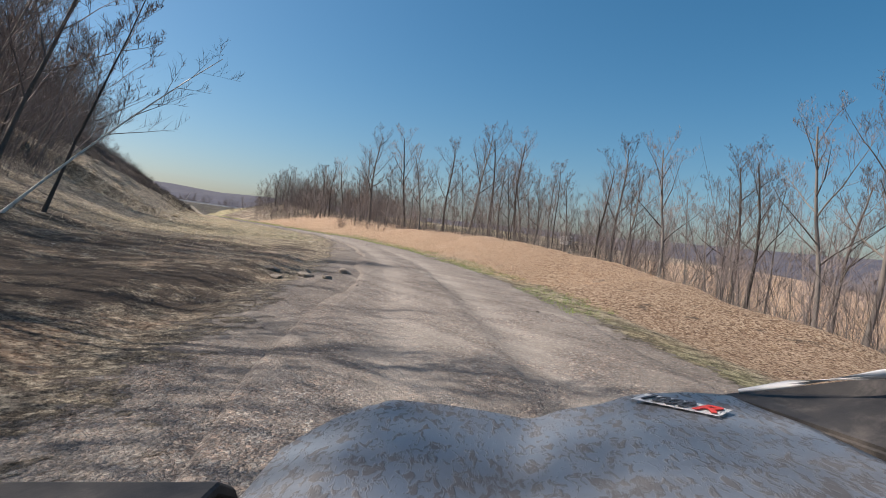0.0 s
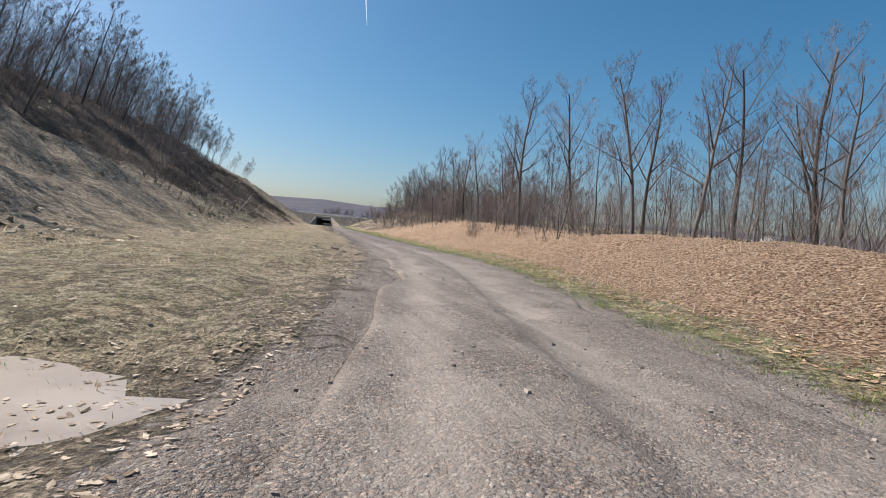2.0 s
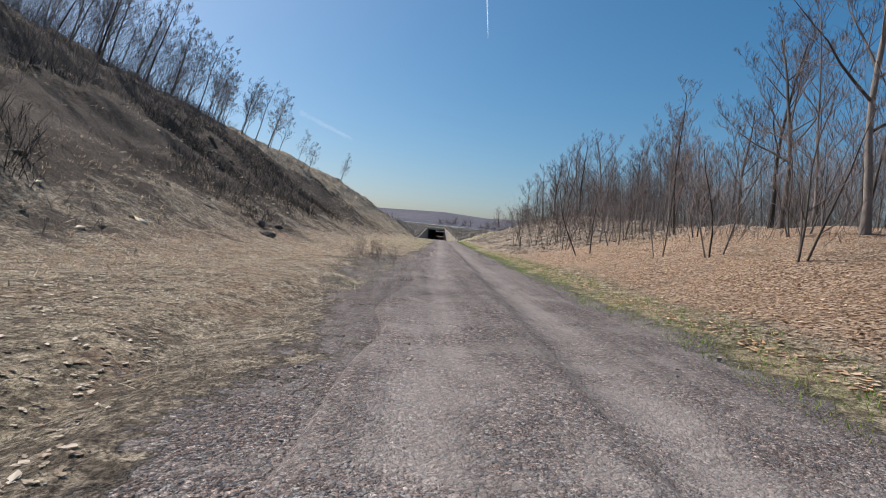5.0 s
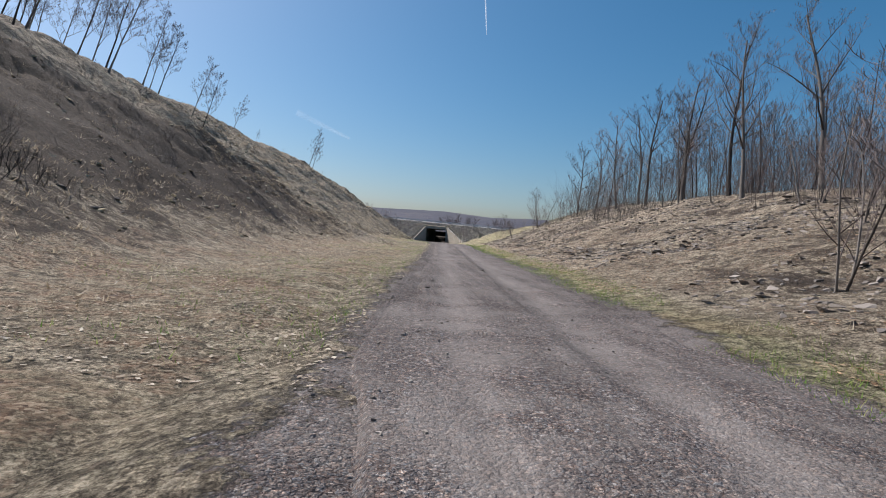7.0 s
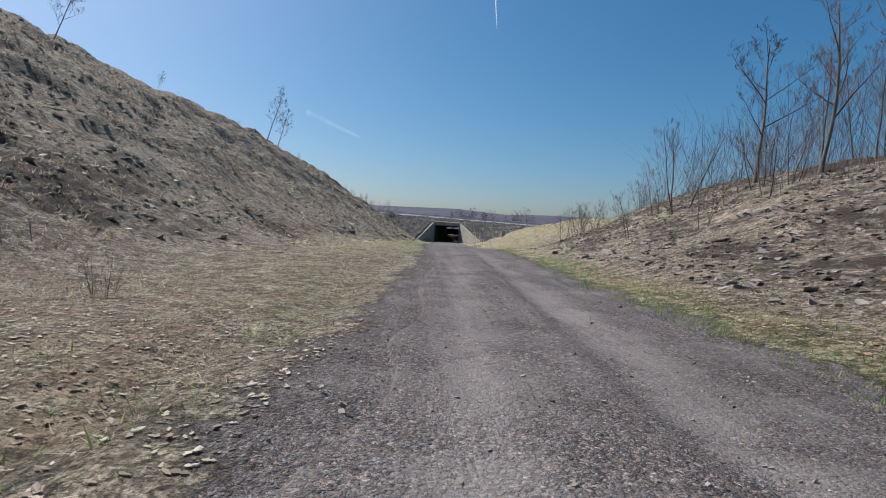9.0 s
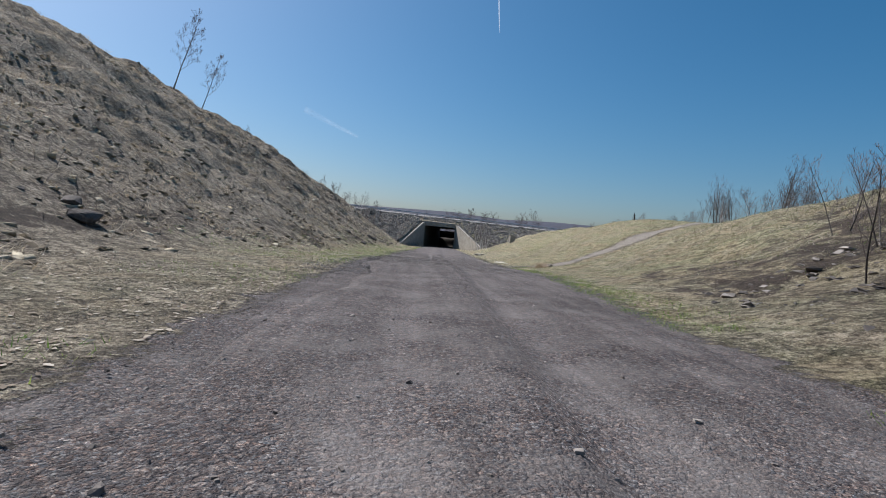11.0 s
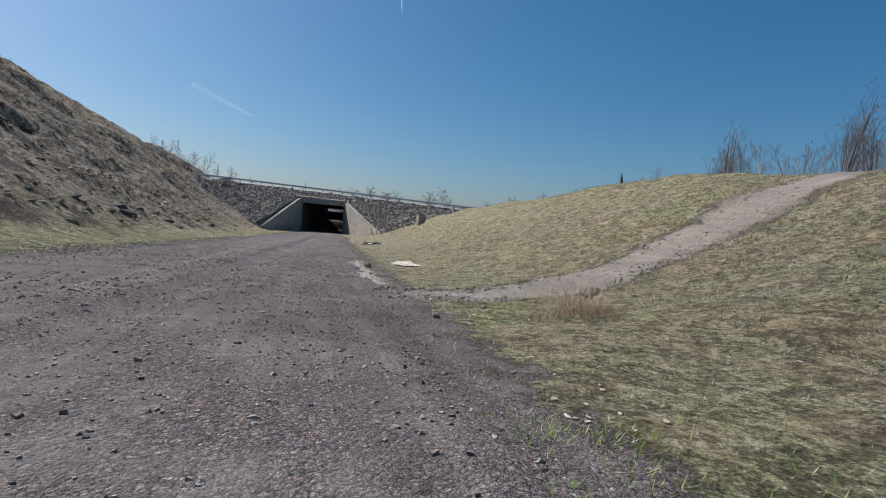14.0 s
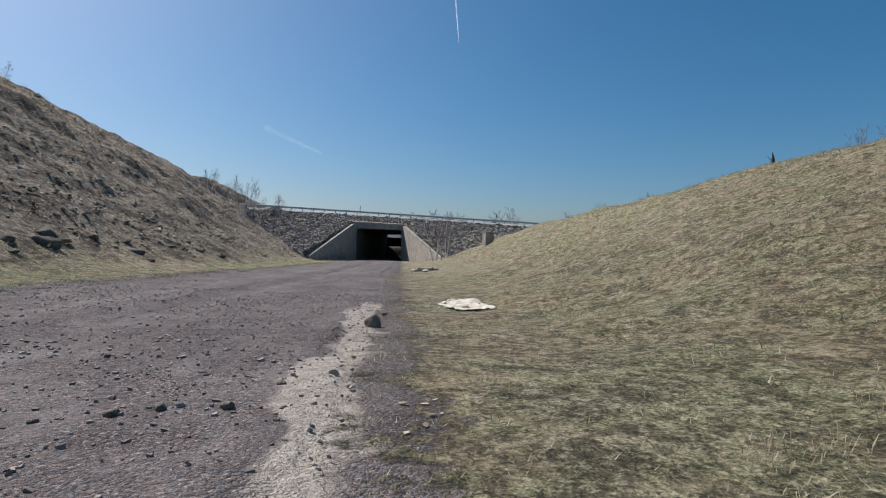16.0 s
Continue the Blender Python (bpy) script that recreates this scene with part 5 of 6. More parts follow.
tagged(new("trail_stones", stones("trail_stones", P, rng.uniform(0.022, 0.055, len(P)), STONE, 0.6)), "coarse grey-brown stones edging the dirt trail", "stones", kind="stuff")


# hummocks of matted grass on the hill
P = np.concatenate([scatter_along(9500, (-150, -15), -1, (4.5, 32), -0.3, 27), thinned(scatter_along(6500, (-300, -150), -1, (8, 28), -0.2, 28), 0.25)])
HUMMOCK = simple("matted_straw", [(0.3, (0.15, 0.120, 0.080)), (0.45, (0.33, 0.27, 0.18)), (0.58, (0.50, 0.425, 0.30)), (0.72, (0.62, 0.55, 0.41))], 9.0, bump=0.8, dist=0.06, by="island")
me = stones("hummocks", P, rng.uniform(0.06, 0.22, len(P)), HUMMOCK, 0.28, 0.42, fine=False)
me.shade_smooth()
tagged(new("hummocks", me), "matted straw-coloured grass hummocks on the hillside", "grass", kind="stuff")
grass("tussocks", scatter_along(6500, (-125, -30), 1, (4, 24), -0.2, 29), 0.20, 10, GREEN_BLADE, "scattered taller grass tussocks on the bank", 0.16, 1.1)
# ---- single stones, litter and fixtures ----
def rock(name, x, y, size, label, seed, flat=0.6, group="", mat=None, sink=0.3):
    r = random.Random(seed)
    bm = bmesh.new()
    for k in range(26):
        v = Vector((r.gauss(0, 1), r.gauss(0, 1), r.gauss(0, 1)))
        v = v / (abs(v.x) ** 4 + abs(v.y) ** 4 + abs(v.z) ** 4) ** 0.25 * r.uniform(0.86, 1.04)
        bm.verts.new((v.x, v.y * 0.74, v.z))
    hull = bmesh.ops.convex_hull(bm, input=bm.verts[:])
    bmesh.ops.delete(bm, geom=[v for v in hull["geom_interior"] if isinstance(v, bmesh.types.BMVert)], context="VERTS")
    bmesh.ops.bevel(bm, geom=bm.edges[:], offset=0.06, segments=2, affect="EDGES")
    for v in bm.verts:
        v.co.z *= flat
    ob = new(name, bm_mesh(name, bm, mat or TAN_STONE, False))
    ob.matrix_world = pose(x, y, height(x, y) + 0.02 + size * flat * (0.8 - sink), 6 * math.sin(seed), 5 * math.cos(seed * 2), seed * 57) @ Matrix.Scale(size, 4)
    return tagged(ob, label, "rock", group)


rock("boulder", 0.2, -92.75, 0.25, "blocky tan boulder at the edge of the dirt trail", 5, 0.72, sink=0.45)
for i, (x, y, s) in enumerate(((-1.2, -92.5, 0.085), (-2.45, -93.6, 0.07), (-3.7, -95.0, 0.07), (1.6, -91.7, 0.08), (0.9, -93.4, 0.06))):
    rock("rock", x, y, s, "grey stone half sunk in the grassy edge of the trail", 140 + i, 0.6, "stones along the trail", sink=0.5)
rock("boulder", -0.12, -93.7, 0.12, "small pale stone beside the boulder", 2, 0.75, sink=0.4)
rock("rock", -3.55, -82.8, 0.14, "angular pale rock on dried mud", 3, 0.8)
rock("rock", -3.35, -81.3, 0.06, "small dark rock on dried mud", 9, 0.6)
for i, (x, y, s) in enumerate(((-5.2, -87.75, 0.09), (-4.95, -87.6, 0.10), (-4.5, -87.6, 0.10), (-4.25, -86.9, 0.07), (-4.2, -86.6, 0.06), (-4.6, -86.6, 0.05), (-5.6, -87.9, 0.06), (-4.1, -87.9, 0.05), (-3.7, -85.7, 0.05), (-5.9, -86.9, 0.045), (-6.8, -85.5, 0.05), (-3.2, -90.2, 0.07), (-2.7, -93.6, 0.06))):
    rock("rock", x, y, s * 0.62, "loose fist-sized stone on the gravel", 20 + i, 0.65, "loose stones on the track")
for i, (x, y, s) in enumerate(((-25.1, -285.9, 0.36), (-24.75, -285.7, 0.22), (-24.5, -288.3, 0.30), (-24.9, -286.9, 0.3), (-26.0, -286.8, 0.2), (-37.9, -330.2, 0.32), (-37.4, -330.7, 0.26), (-37.05, -330.9, 0.2), (-36.15, -329.6, 0.36), (-37.75, -329.3, 0.34), (-37.3, -330.2, 0.28), (-37.0, -329.4, 0.2), (-18.6, -215.3, 0.2), (-18.1, -210.6, 0.15))):
    rock("slab", x, y, s * 0.55, "flat weathered stone slab on the leafy verge", 50 + i, 0.40, "slabs on the verge", sink=0.62)
for i, (x, y, s) in enumerate(((-19.3, -121.5, 0.55), (-20.2, -120.6, 0.45), (-15.6, -70.4, 0.65), (-16.3, -69.2, 0.5), (-15.9, -72, 0.4), (-16.2, -66, 0.4), (-25.8, -227.4, 0.45), (-26.6, -226.0, 0.5), (-26.2, -224, 0.4))):
    rock("shale_block", x, y, s * 0.8, "dark shale block breaking out of the hill's foot", 80 + i, 0.5, "shale blocks", SHALE, 0.6)

for i in range(18):
    y = -92 + i * 2.3 + 1.5 * math.sin(i * 4.7)
    x = float(road_x(y) - toe_off(y)) - 0.3 - 2.6 * ((i * 37) % 11) / 11
    rock("shale_block", x, y, 0.16 + 0.34 * ((i * 53) % 7) / 7, "dark shale block breaking out of the hill's foot", 200 + i, 0.40, "shale blocks", SHALE, 0.8)


def marker():
    x, y = 8.9, -29.5
    m = thing("concrete_marker", (x, y, height(x, y) - 0.05), "squat concrete block standing in front of the riprap", "concrete block", rz=20)
    bm = bevelled_box(-0.55, 0.55, -0.4, 0.4, 0, 1.45, 0.05)
    part("block", bm_mesh("block", bm, CONCRETE), m)
    part("cap", bm_mesh("cap", bevelled_box(-0.6, 0.6, -0.45, 0.45, 1.45, 1.55, 0.03), CONCRETE), m)


marker()
PALE = simple("bleached_sheet", [(0.35, (0.40, 0.36, 0.28)), (0.55, (0.62, 0.58, 0.49)), (0.75, (0.72, 0.69, 0.62))], 4.0, bump=0.4, dist=0.03)


def ragged_sheet(name, x, y, lx, ly, turn, label, seed, lift=0.05):
    """A crumpled sheet lying on the grass."""
    n = 22
    g = np.linspace(-1, 1, n)
    A, B = np.meshgrid(g, g, indexing="ij")
    k = 1 - 0.22 * vnoise(A * 3 + seed, B * 3, 0.7, seed)
    a = radians(turn)
    X, Y = A * lx * k * np.sqrt(1 - 0.35 * B * B), B * ly * k * np.sqrt(1 - 0.35 * A * A)
    px, py = x + X * math.cos(a) - Y * math.sin(a), y + X * math.sin(a) + Y * math.cos(a)
    pz = land(px, py) + lift + 0.045 * vnoise(A * 4, B * 9, 1.0, seed + 2)
    me = mesh_of(name, np.stack([px.ravel(), py.ravel(), pz.ravel()], 1), grid_faces(n, n), PALE)
    ob = tagged(new(name, me), label, "litter")
    s = ob.modifiers.new("thick", "SOLIDIFY")
    s.thickness = 0.015
    return ob


ragged_sheet("sheet", -1.25, -78.0, 0.6, 0.95, 8, "bleached crumpled sheet lying flat in the grass", 3, 0.035)
ragged_sheet("sheet", -14.9, -102.3, 0.42, 0.22, 30, "pale flattened litter on the grass verge", 5, 0.02)
for i, (x, y, s) in enumerate(((-0.3, -50.4, 0.5), (-0.9, -50.9, 0.35), (0.35, -50.1, 0.4), (-0.1, -51.2, 0.28), (0.8, -50.6, 0.25))):
    rock("rubble", x, y, s, "pale broken concrete lump heaped by the track", 120 + i, 0.4, "rubble heap", PALE if i % 2 else CONCRETE)


# dead stump on the crest
def stump():
    x, y = 19.9, -61.5
    t = thing("dead_stump", (x, y, height(x, y) - 0.1), "splintered dead stump on the grassy crest", "tree stump")
    r = random.Random(4)
    w = Wood()
    w.tube([Vector((0, 0, 0)), Vector((0.03, 0, 0.6)), Vector((0.0, 0.02, 1.3)), Vector((-0.06, 0, 1.75))], [0.16, 0.13, 0.09, 0.02], 8)
    part("trunk", mesh_of("trunk", w.v, w.f, BARK), t)
    for k in range(5):
        q = Wood()
        z = r.uniform(0.5, 1.5)
        d = Vector((r.uniform(-1, 1), r.uniform(-1, 1), r.uniform(0.0, 0.8)))
        q.tube([Vector((0, 0, z)), Vector((0, 0, z)) + d * 0.35, Vector((0, 0, z)) + d * 0.7 + Vector((0, 0, 0.1))], [0.035, 0.022, 0.006], 5)
        part("snag", mesh_of("snag", q.v, q.f, BARK), t)


stump()


def branch(x, y, length, turn, rise, label, mat, seed, r0=0.045):
    r = random.Random(seed)
    t = thing("fallen_branch", (x, y, height(x, y) + 0.04), label, "branch", "fallen branches", turn)
    w, q = Wood(), Wood()
    pts = [Vector((length * k / 6, r.uniform(-0.05, 0.05) * length, rise * (k / 6) ** 1.2 * length + 0.02)) for k in range(7)]
    w.tube(pts, [r0 * (1 - 0.8 * k / 6) for k in range(7)], 6)
    part("stem", mesh_of("stem", w.v, w.f, mat), t)
    for k in range(2, 6):
        d = Vector((0.5, r.choice((-1, 1)) * 0.6, 0.25)) * length * 0.16
        q.tube([pts[k], pts[k] + d * 0.6, pts[k] + d], [0.016, 0.011, 0.006], 4)
    part("twigs", mesh_of("twigs", q.v, q.f, mat), t)


DEADWOOD = simple("bleached_deadwood", [(0.3, (0.26, 0.235, 0.205)), (0.55, (0.40, 0.37, 0.33)), (0.75, (0.52, 0.49, 0.45))], 6.0, bump=0.4, dist=0.01, stretch=(0.3, 1, 1))
branch(-4.5, -272.0, 3.6, 165, 0.75, "bleached broken branch leaning on the leafy bank", DEADWOOD, 1, 0.06)
branch(-25.6, -220.5, 1.4, 150, 0.5, "pale broken branch at the foot of the hill", DEADWOOD, 2, 0.03)
branch(-29.5, -214.0, 2.2, 165, 0.62, "pale fallen branch on the steep hillside", DEADWOOD, 3, 0.03)
branch(-33.0, -206.0, 2.4, 190, 0.62, "pale fallen branch on the steep hillside", DEADWOOD, 4, 0.03)
branch(-31.5, -252.5, 3.0, 60, 0.8, "pale fallen sapling at the foot of the hill", DEADWOOD, 5, 0.045)
branch(-31.0, -252.0, 2.6, 30, 0.6, "pale fallen sapling at the foot of the hill", DEADWOOD, 6, 0.04)
branch(-0.9, -179.0, 1.4, 20, 0.05, "dead branch lying on the leafy bank", BARK, 7)
branch(-9.3, -176.5, 0.9, -30, 0.03, "pale stick lying on the green verge", DEADWOOD, 8, 0.03)


# puddle beside the track
def puddle():
    t = np.linspace(0, 1, 50)
    x, y = -33.6 + 5.9 * t, -304.1 - 1.8 * t
    V = []
    for k in np.linspace(-1, 1, 10):
        w = 1.25 * np.sqrt(np.clip(4 * t * (1 - t), 0, 1)) * (1 + 0.35 * vnoise(t * 14, t * 0 + (1 if k < 0 else 20), 1.2, 3))
        V.append(np.stack([x + 0.28 * k * w, y + k * w, 1.79 + 0 * t], 1))
    m, tr, b = material("muddy_water", 0.28)
    n = Net(tr)
    n.link(n.ramp(n.noise(1.2, 4), [(0.35, (0.24, 0.205, 0.17)), (0.65, (0.34, 0.30, 0.255))]), b.inputs["Base Color"])
    b.inputs["Specular IOR Level"].default_value = 0.5
    tagged(new("puddle", mesh_of("puddle", np.concatenate(V), grid_faces(10, 50)[:, ::-1], m)), "shallow pale muddy puddle beside the track", "puddle", kind="structure")


puddle()

# weeds and dry shrubs
for i, (x, y, s) in enumerate(((-9.2, -7.5, 0.5), (-9.9, -9.5, 0.55), (-10.5, -11.5, 0.5), (-11.2, -13.5, 0.5), (-11.6, -15.5, 0.45), (-9.4, -5.2, 0.4), (3.4, -13.2, 0.5), (4.4, -17.2, 0.6), (5.2, -21.5, 0.7), (6.6, -22.5, 0.6))):
    plant(BRUSH[i % 3], x, y, s, i * 70, "shrub", "dry brown weeds at the foot of the wing wall", "weeds by the underpass")
for i, (x, y, s) in enumerate(((-20.8, -232.6, 0.42), (-21.5, -233.4, 0.38), (-20.3, -231.9, 0.4), (-21.1, -231.8, 0.45), (-17.6, -166.5, 0.35), (-18.4, -160, 0.35))):
    plant(BRUSH[i % 3], x, y, s, i * 80, "shrub", "dry brown weed stalks on the verge", "weeds on the verge")
for i in range(16):
    plant(BRUSH[i % 3], 18.5 + 1.2 * math.sin(i * 2.1), -76 + i * 3.1, 0.34 + 0.25 * ((i * 7) % 5) / 5, i * 50, "shrub", "dry weed stalks along the grassy crest", "weeds on the crest")
GREEN_SPOT = [(-3.2 + 2.5 * ((k * 61) % 97) / 97 + 0.35 * ((k * 29) % 89) / 89, -95.6 + 3.3 * ((k * 29) % 89) / 89) for k in range(420) if (k * k) % 7 < 4]
grass("verge_grass", np.array([(x, y, height(x, y)) for x, y in GREEN_SPOT]), 0.085, 12, VERGE, "patchy fresh green grass beside the trail", 0.12, 0.9, False)
EDGE = [(x, float(trail_y(x)) + side * (1.75 + 0.3 * math.sin(x * 5.1 + side)) + 0.12 * math.cos(x * 23)) for x in np.linspace(-1.5, 15, 260) for side in (1, -1)]
grass("meadow_grass", np.array([(x, y, height(x, y)) for x, y in EDGE]), 0.13, 14, DRY_STALK, "taller straw-coloured grass fringing the dirt trail", 0.16, 0.9, False)
BROWN_STALK = leafy("brown_grass_stalk", [(0.2, (0.17, 0.115, 0.075)), (0.45, (0.33, 0.245, 0.165)), (0.65, (0.48, 0.39, 0.28)), (0.85, (0.62, 0.54, 0.41))], 0.3, 2.0)
TUSSOCK = [(-0.95 + 0.34 * math.sin(k * 2.4) * (k % 7) / 6, -94.6 + 0.34 * math.cos(k * 2.4) * (k % 5) / 4) for k in range(30)]
grass("dry_tussock", np.array([(x, y, height(x, y)) for x, y in TUSSOCK]), 0.46, 26, BROWN_STALK, "flattened brown tussock of long dry grass", 0.20, 1.75, False)
MAT = [(-1.35 + 0.9 * math.sin(k * 2.4) * ((k * 13) % 17) / 17, -94.9 + 0.7 * math.cos(k * 1.9) * ((k * 7) % 19) / 19) for k in range(70)]
grass("dry_tussock", np.array([(x, y, height(x, y)) for x, y in MAT]), 0.15, 16, BROWN_STALK, "matted brown dead grass round the tussock", 0.20, 1.9, False)


def delineator(x):
    p = thing("delineator", (x, 5.55, float(deck_z(x))), "slim roadside marker post behind the guardrail", "marker post", "marker posts")
    part("post", bm_mesh("post", bevelled_box(-0.05, 0.05, -0.015, 0.015, -0.4, 1.75, 0.006), POST), p)
    part("reflector", bm_mesh("reflector", bevelled_box(-0.06, 0.06, -0.03, -0.017, 1.5, 1.7, 0.005), PALE), p)


for x in (-7.4, 42.0):
    delineator(x)


# small far farmhouse in the valley
def farmhouse():
    x, y = 148.0, -152.0
    h = thing("farmhouse", (x, y, height(x, y)), "small white farmhouse among bare woods in the valley", "house", rz=25)
    h.scale = (0.7, 0.7, 0.7)
    WALL = simple("white_clapboard", [(0.3, (0.66, 0.65, 0.62)), (0.7, (0.78, 0.77, 0.75))], 1.0, stretch=(0.1, 0.1, 6))
    ROOF = simple("grey_shingle", [(0.3, (0.10, 0.10, 0.11)), (0.7, (0.18, 0.175, 0.175))], 2.0)
    part("wall", bm_mesh("wall", bevelled_box(-4, 4, -3, 3, -0.5, 6.5, 0.02), WALL), h)
    bm = bmesh.new()
    prism(bm, [(-3.4, 6.5), (0, 8.9), (3.4, 6.5)], -4.4, 4.4, 0)
    part("roof", bm_mesh("roof", bm, ROOF), h)
    for i in range(3):
        for z in (1.2, 4.0):
            part("window", bm_mesh("window", bevelled_box(-3 + i * 2.4, -2.1 + i * 2.4, -3.04, -2.98, z, z + 1.4, 0.01), POST), h)


farmhouse()


# vapour trails
def trail_of_vapour(name, az0, el0, az1, el1, r0, r1, dist, label, faint=0.84):
    m, t, b = material("vapour", 1.0)
    n = Net(t)
    b.inputs["Base Color"].default_value = (0.9, 0.9, 0.9, 1)
    tp, mx = t.nodes.new("ShaderNodeBsdfTransparent"), t.nodes.new("ShaderNodeMixShader")
    n.link(n.ramp(n.noise(0.012, 4, 0.6), [(0.25, faint - 0.9 * (1 - faint)), (0.7, faint + 0.4 * (1 - faint))]), mx.inputs[0])
    tl = t.nodes.new("ShaderNodeBsdfTranslucent")
    tl.inputs["Color"].default_value = (0.95, 0.95, 0.95, 1)
    n.link(tl.outputs[0], mx.inputs[1])
    n.link(tp.outputs[0], mx.inputs[2])
    n.link(mx.outputs[0], t.nodes["Material Output"].inputs["Surface"])
    pts = []
    for k in range(9):
        a, e = radians(az0 + (az1 - az0) * k / 8), radians(el0 + (el1 - el0) * k / 8)
        pts.append(Vector((math.sin(a) * math.cos(e), math.cos(a) * math.cos(e), math.sin(e))) * dist + Vector((-5, -110, 0)))
    w = Wood()
    w.tube(pts, [r0 + (r1 - r0) * k / 8 for k in range(9)], 8)
    tagged(new(name, mesh_of(name, w.v, w.f, m)), label, "contrail", kind="structure")


trail_of_vapour("contrail", 7.0, 26.0, 7.6, 21.0, 6.0, 2.0, 3400, "thin white vapour trail high in the sky")
trail_of_vapour("contrail", -12.0, 11.7, -6.4, 9.6, 20.0, 9.0, 3400, "faint white vapour trail low in the sky", 0.978)
# ---- off-road buggy at the start of the drive ----
def buggy():
    eye = (-41.0, -341.5, 3.1)
    lift = 1.17
    b = thing("off_road_buggy", eye, "front of a muddy silver off-road buggy standing on the gravel track", "off-road vehicle")
    b.matrix_world = pose(*eye, 88.66 - 90, 0, -32.21) @ pose(0, 0, 0, 0, -6, 0) @ pose(0, 0, -lift)
    m, t, p = material("muddy_silver_paint", 0.32)
    n = Net(t)
    film, spots = n.noise(4.0, 6, 0.7, 0.3), n.noise(75.0, 4, 0.6, 0.8, n.stretch((1.0, 0.45, 1.0)))
    # silver kept darker and bluer, with tree shade put into its colour
    c = n.mix(n.ramp(film, [(0.42, 0.0), (0.62, 0.55)]), (0.115, 0.135, 0.165), (0.105, 0.108, 0.115))
    mud = n.ramp(n.math("ADD", spots, n.math("MULTIPLY", n.math("SUBTRACT", film, 0.5), 0.25)), [(0.50, 0.0), (0.60, 0.75)])
    c = n.mix(mud, c, (0.065, 0.060, 0.058))
    n.link(c, p.inputs["Base Color"])
    n.link(n.ramp(n.math("ADD", mud, film), [(0.4, 0.28), (0.9, 0.75)]), p.inputs["Roughness"])
    p.inputs["Specular IOR Level"].default_value = 0.5
    n.bump(p, mud, 0.4, 0.004)
    BLACK = simple("dusty_black_plastic", [(0.3, (0.018, 0.018, 0.020)), (0.55, (0.045, 0.042, 0.040)), (0.75, (0.15, 0.13, 0.115))], 9.0, rough=0.6, bump=0.2, dist=0.005)
    RUBBER = simple("tyre_rubber", [(0.3, (0.015, 0.015, 0.015)), (0.7, (0.06, 0.055, 0.05))], 12.0, rough=0.9)
    TRIM = simple("white_trim", [(0.3, (0.70, 0.70, 0.70)), (0.7, (0.82, 0.82, 0.82))], 3.0, rough=0.4)
    xs = np.linspace(-0.36, 0.62, 66)
    ds = np.concatenate([np.linspace(0.50, 1.08, 40), np.linspace(1.10, 1.32, 14)])
    ka = [-0.36, -0.315, -0.275, -0.20, -0.10, 0.0, 0.10, 0.165, 0.19, 0.24, 0.31, 0.335, 0.37, 0.42, 0.50, 0.56, 0.62]
    kh = [-0.52, -0.40, -0.337, -0.322, -0.307, -0.317, -0.332, -0.346, -0.345, -0.328, -0.318, -0.312, -0.300, -0.294, -0.292, -0.296, -0.302]
    V = []
    for d in ds:
        for a in xs:
            w = a + (0.25 * (1.1 - min(d, 1.1)) if a > -0.1 else 0.25 * (1.1 - min(d, 1.1)) * max(0.0, (a + 0.275) / 0.175))
            h = float(np.interp(min(w, 0.62), ka, kh))
            edge = 1.10 - 0.20 * (max(0.0, -0.10 - a) / 0.175) ** 2
            over = max(0.0, d - edge)
            V.append((a, d, h + 0.012 * (1.1 - min(d, 1.1)) - 5.0 * over * over - 0.55 * over + lift))
    F = [(i * 66 + j, i * 66 + j + 1, (i + 1) * 66 + j + 1, (i + 1) * 66 + j) for i in range(len(ds) - 1) for j in range(65)]
    hood = part("hood", mesh_of("hood", V, F, m), b, "silver bonnet spattered with dried mud")
    s = hood.modifiers.new("thick", "SOLIDIFY")
    s.thickness, s.offset = 0.006, -1
    # black cowl beside the bonnet, with a white edge
    bm = bmesh.new()
    q = [bm.verts.new((a, d, h + lift)) for a, d, h in ((0.575, 1.12, -0.300), (0.64, 0.78, -0.292), (0.70, 0.50, -0.285), (1.10, 0.50, -0.165), (0.93, 0.86, -0.175), (0.64, 1.12, -0.296))]
    low = [bm.verts.new((v.co.x, v.co.y, v.co.z - 0.10)) for v in q]
    bm.faces.new(q)
    bm.faces.new(low[::-1])
    for i in range(6):
        bm.faces.new((q[i], low[i], low[(i + 1) % 6], q[(i + 1) % 6]))
    bmesh.ops.recalc_face_normals(bm, faces=bm.faces)
    bmesh.ops.bevel(bm, geom=bm.edges[:], offset=0.006, segments=2, affect="EDGES")
    cowl = part("cowl", bm_mesh("cowl", bm, BLACK), b, "dusty black plastic cowl panel")
    w = Wood()
    w.tube([Vector((0.61, 1.11, -0.292 + lift)), Vector((0.66, 1.03, -0.258 + lift)), Vector((0.75, 0.93, -0.217 + lift)), Vector((0.93, 0.86, -0.165 + lift))], [0.004, 0.007, 0.008, 0.008], 8)
    part("trim", mesh_of("trim", w.v, w.f, TRIM), cowl, "white edge trim")
    # fenders
    for side, (a0, a1) in enumerate(((-1.0, -0.33), (1.05, 1.72))):
        bm = bmesh.new()
        prof = [(0.80, -0.345), (0.86, -0.38), (0.92, -0.48), (0.905, -0.485), (0.85, -0.395), (0.79, -0.362), (0.55, -0.352), (0.50, -0.40), (0.49, -0.395), (0.545, -0.335)]
        prism(bm, [(d, h + lift) for d, h in prof], a0, a1, 0)
        bmesh.ops.bevel(bm, geom=bm.edges[:], offset=0.004, segments=1, affect="EDGES")
        part("fender", bm_mesh("fender", bm, BLACK), b, "dusty black plastic fender")
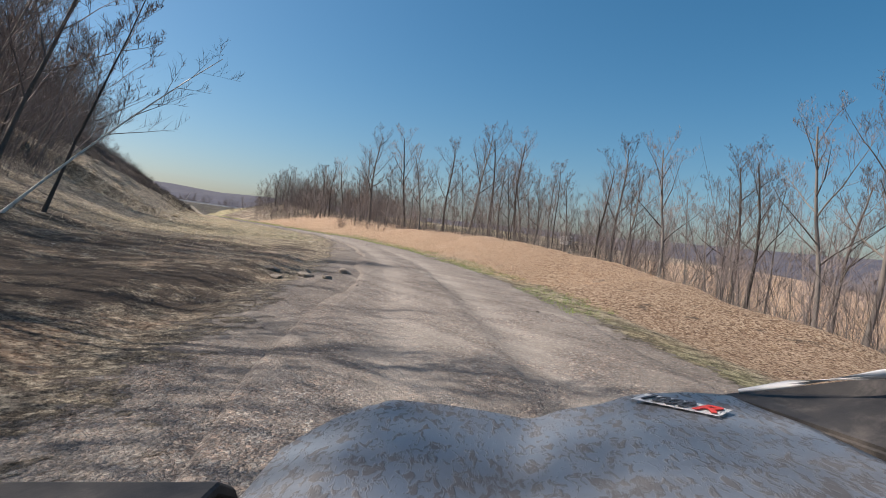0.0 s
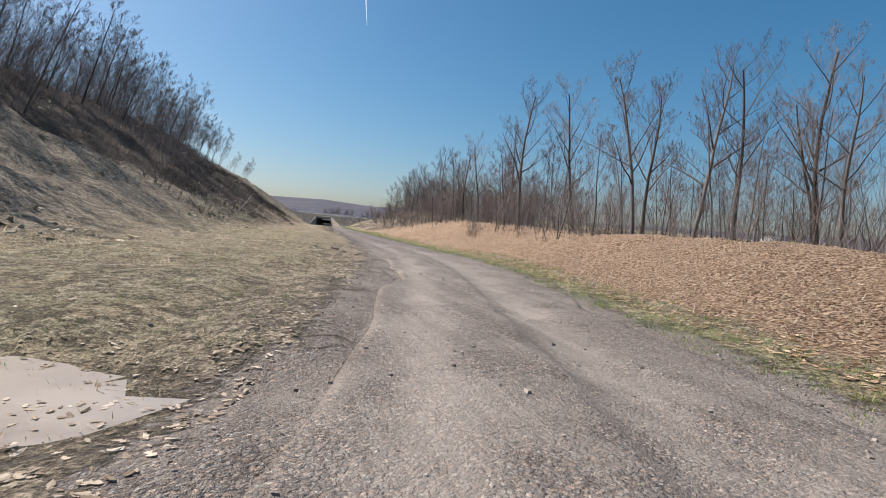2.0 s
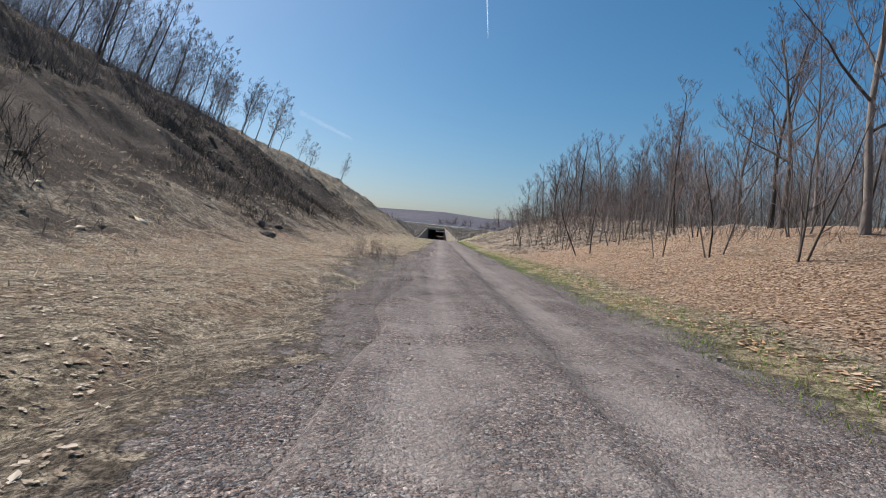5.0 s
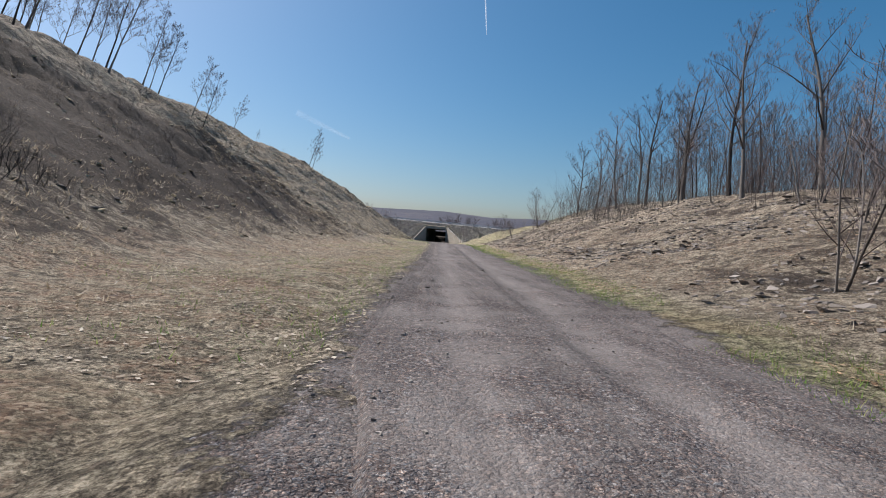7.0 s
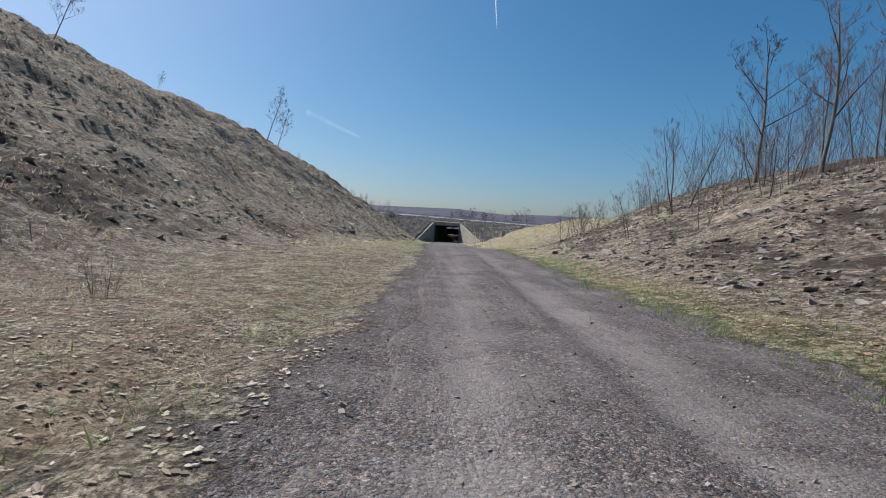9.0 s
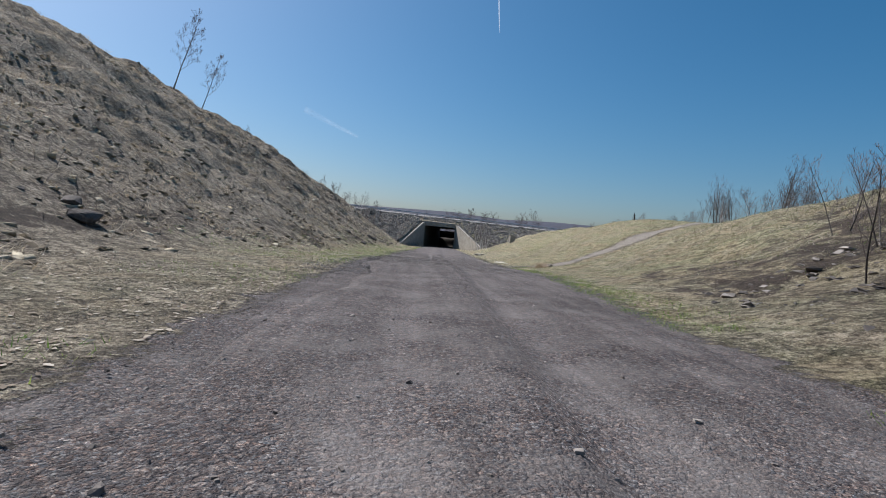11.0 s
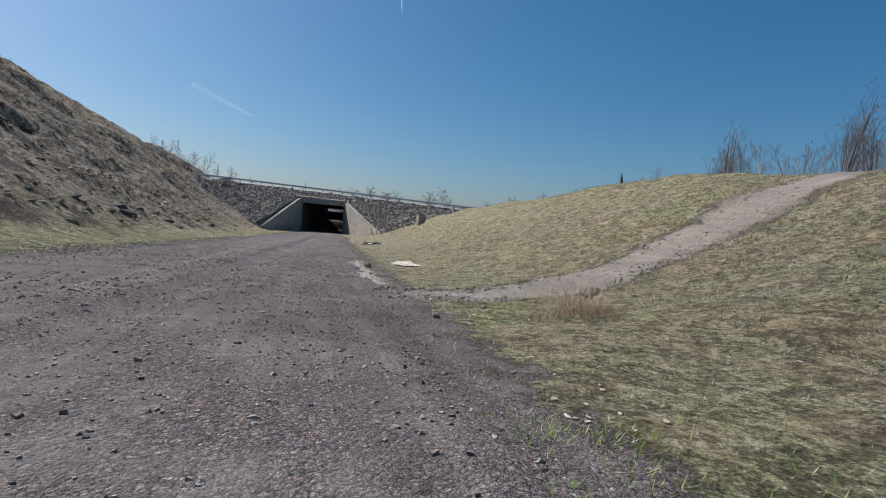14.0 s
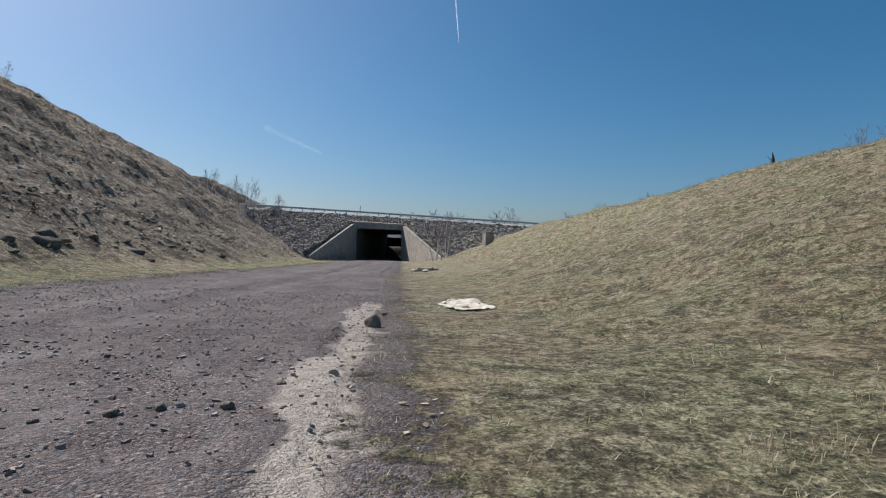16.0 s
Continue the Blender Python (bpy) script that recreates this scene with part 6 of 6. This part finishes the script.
    # front body under the bonnet
    part("body", bm_mesh("body", bevelled_box(-0.30, 1.02, 0.52, 1.12, 0.28, lift - 0.42, 0.06), BLACK), b, "black lower body")
    part("bumper", bm_mesh("bumper", bevelled_box(-0.25, 0.97, 1.14, 1.20, 0.38, 0.46, 0.02), BLACK), b)
    for a in (-0.66, 1.38):
        bm = bmesh.new()
        prof = [(0.19, -0.13), (0.30, -0.14), (0.335, -0.11), (0.345, -0.06), (0.345, 0.06), (0.335, 0.11), (0.30, 0.14), (0.19, 0.13)]
        rings = [[bm.verts.new((x, r * math.cos(k * 6.2832 / 36), r * math.sin(k * 6.2832 / 36))) for r, x in prof] for k in range(36)]
        for k in range(36):
            u, v = rings[k], rings[(k + 1) % 36]
            for i in range(7):
                bm.faces.new((u[i], v[i], v[i + 1], u[i + 1]))
        for k in range(36):
            for o in (-0.09, 0.03):
                c, e = math.cos((k + (0.5 if o > 0 else 0)) * 6.2832 / 36), math.sin((k + (0.5 if o > 0 else 0)) * 6.2832 / 36)
                bmesh.ops.create_cube(bm, size=1.0, matrix=Matrix.Translation((o + 0.03, c * 0.349, e * 0.349)) @ Matrix.Rotation(math.atan2(e, c), 4, "X") @ Matrix.Diagonal((0.10, 0.022, 0.028, 1)))
        bmesh.ops.recalc_face_normals(bm, faces=bm.faces)
        wheel = part("wheel", bm_mesh("wheel", bm, RUBBER), b, "knobbly black tyre")
        wheel.location = (a, 0.80, 0.36)
        bm = bmesh.new()
        bmesh.ops.create_cone(bm, cap_ends=True, segments=24, radius1=0.20, radius2=0.20, depth=0.16, matrix=Matrix.Rotation(math.pi / 2, 4, "Y"))
        bmesh.ops.bevel(bm, geom=bm.edges[:], offset=0.01, segments=1, affect="EDGES")
        part("rim", bm_mesh("rim", bm, BLACK), wheel, "dark wheel rim")
    w = Wood()
    w.tube([Vector((-0.66, 0.80, 0.36)), Vector((1.38, 0.80, 0.36))], [0.04, 0.04], 10)
    part("axle", mesh_of("axle", w.v, w.f, BLACK), b)
    # sticker with its lettering
    o, ex = Vector((0.368, 1.035, -0.2885 + lift)), Vector((0.46, 0.93, -0.2855 + lift)) - Vector((0.368, 1.035, -0.2885 + lift))
    ex = ex.normalized()
    ey = Vector((0.86, 0.45, 0.0)).normalized()
    ez = ex.cross(ey).normalized()
    ey = ez.cross(ex).normalized()
    bm = bmesh.new()
    for u, v in ((-0.008, 0.0), (0.155, 0.0), (0.155, 0.058), (-0.008, 0.058)):
        bm.verts.new(o + ex * u + ey * v)
    bm.faces.new(bm.verts[:])
    bmesh.ops.solidify(bm, geom=bm.faces[:], thickness=0.002)
    decal = part("sticker", bm_mesh("sticker", bm, TRIM), hood, "white rectangular sticker")
    RED, INK = simple("red_ink", [(0.3, (0.50, 0.045, 0.035)), (0.7, (0.62, 0.07, 0.05))], 4.0, rough=0.5), simple("dark_ink", [(0.3, (0.03, 0.03, 0.035)), (0.7, (0.07, 0.07, 0.075))], 4.0, rough=0.5)
    for text, at, mat in (("1000", 0.0, INK), ("R", 0.102, RED)):
        cu = bpy.data.curves.new("lettering", "FONT")
        cu.body, cu.size, cu.extrude, cu.shear, cu.offset = text, 0.058, 0.0008, 0.2, 0.0012
        tmp = bpy.data.objects.new("lettering", cu)
        scene.collection.objects.link(tmp)
        bpy.context.view_layer.update()
        me = bpy.data.meshes.new_from_object(tmp.evaluated_get(bpy.context.evaluated_depsgraph_get()))
        bpy.data.objects.remove(tmp)
        me.materials.clear()
        me.materials.append(mat)
        w_ = max(v.co.x for v in me.vertices)
        k = (0.100 if text == "1000" else 0.048) / w_
        for v in me.vertices:
            v.co = o + ex * (at + v.co.x * k) + ey * (0.008 + v.co.y) + ez * (0.003 + v.co.z)
        part("lettering", me, hood, "dark lettering" if mat is INK else "red lettering")


buggy()
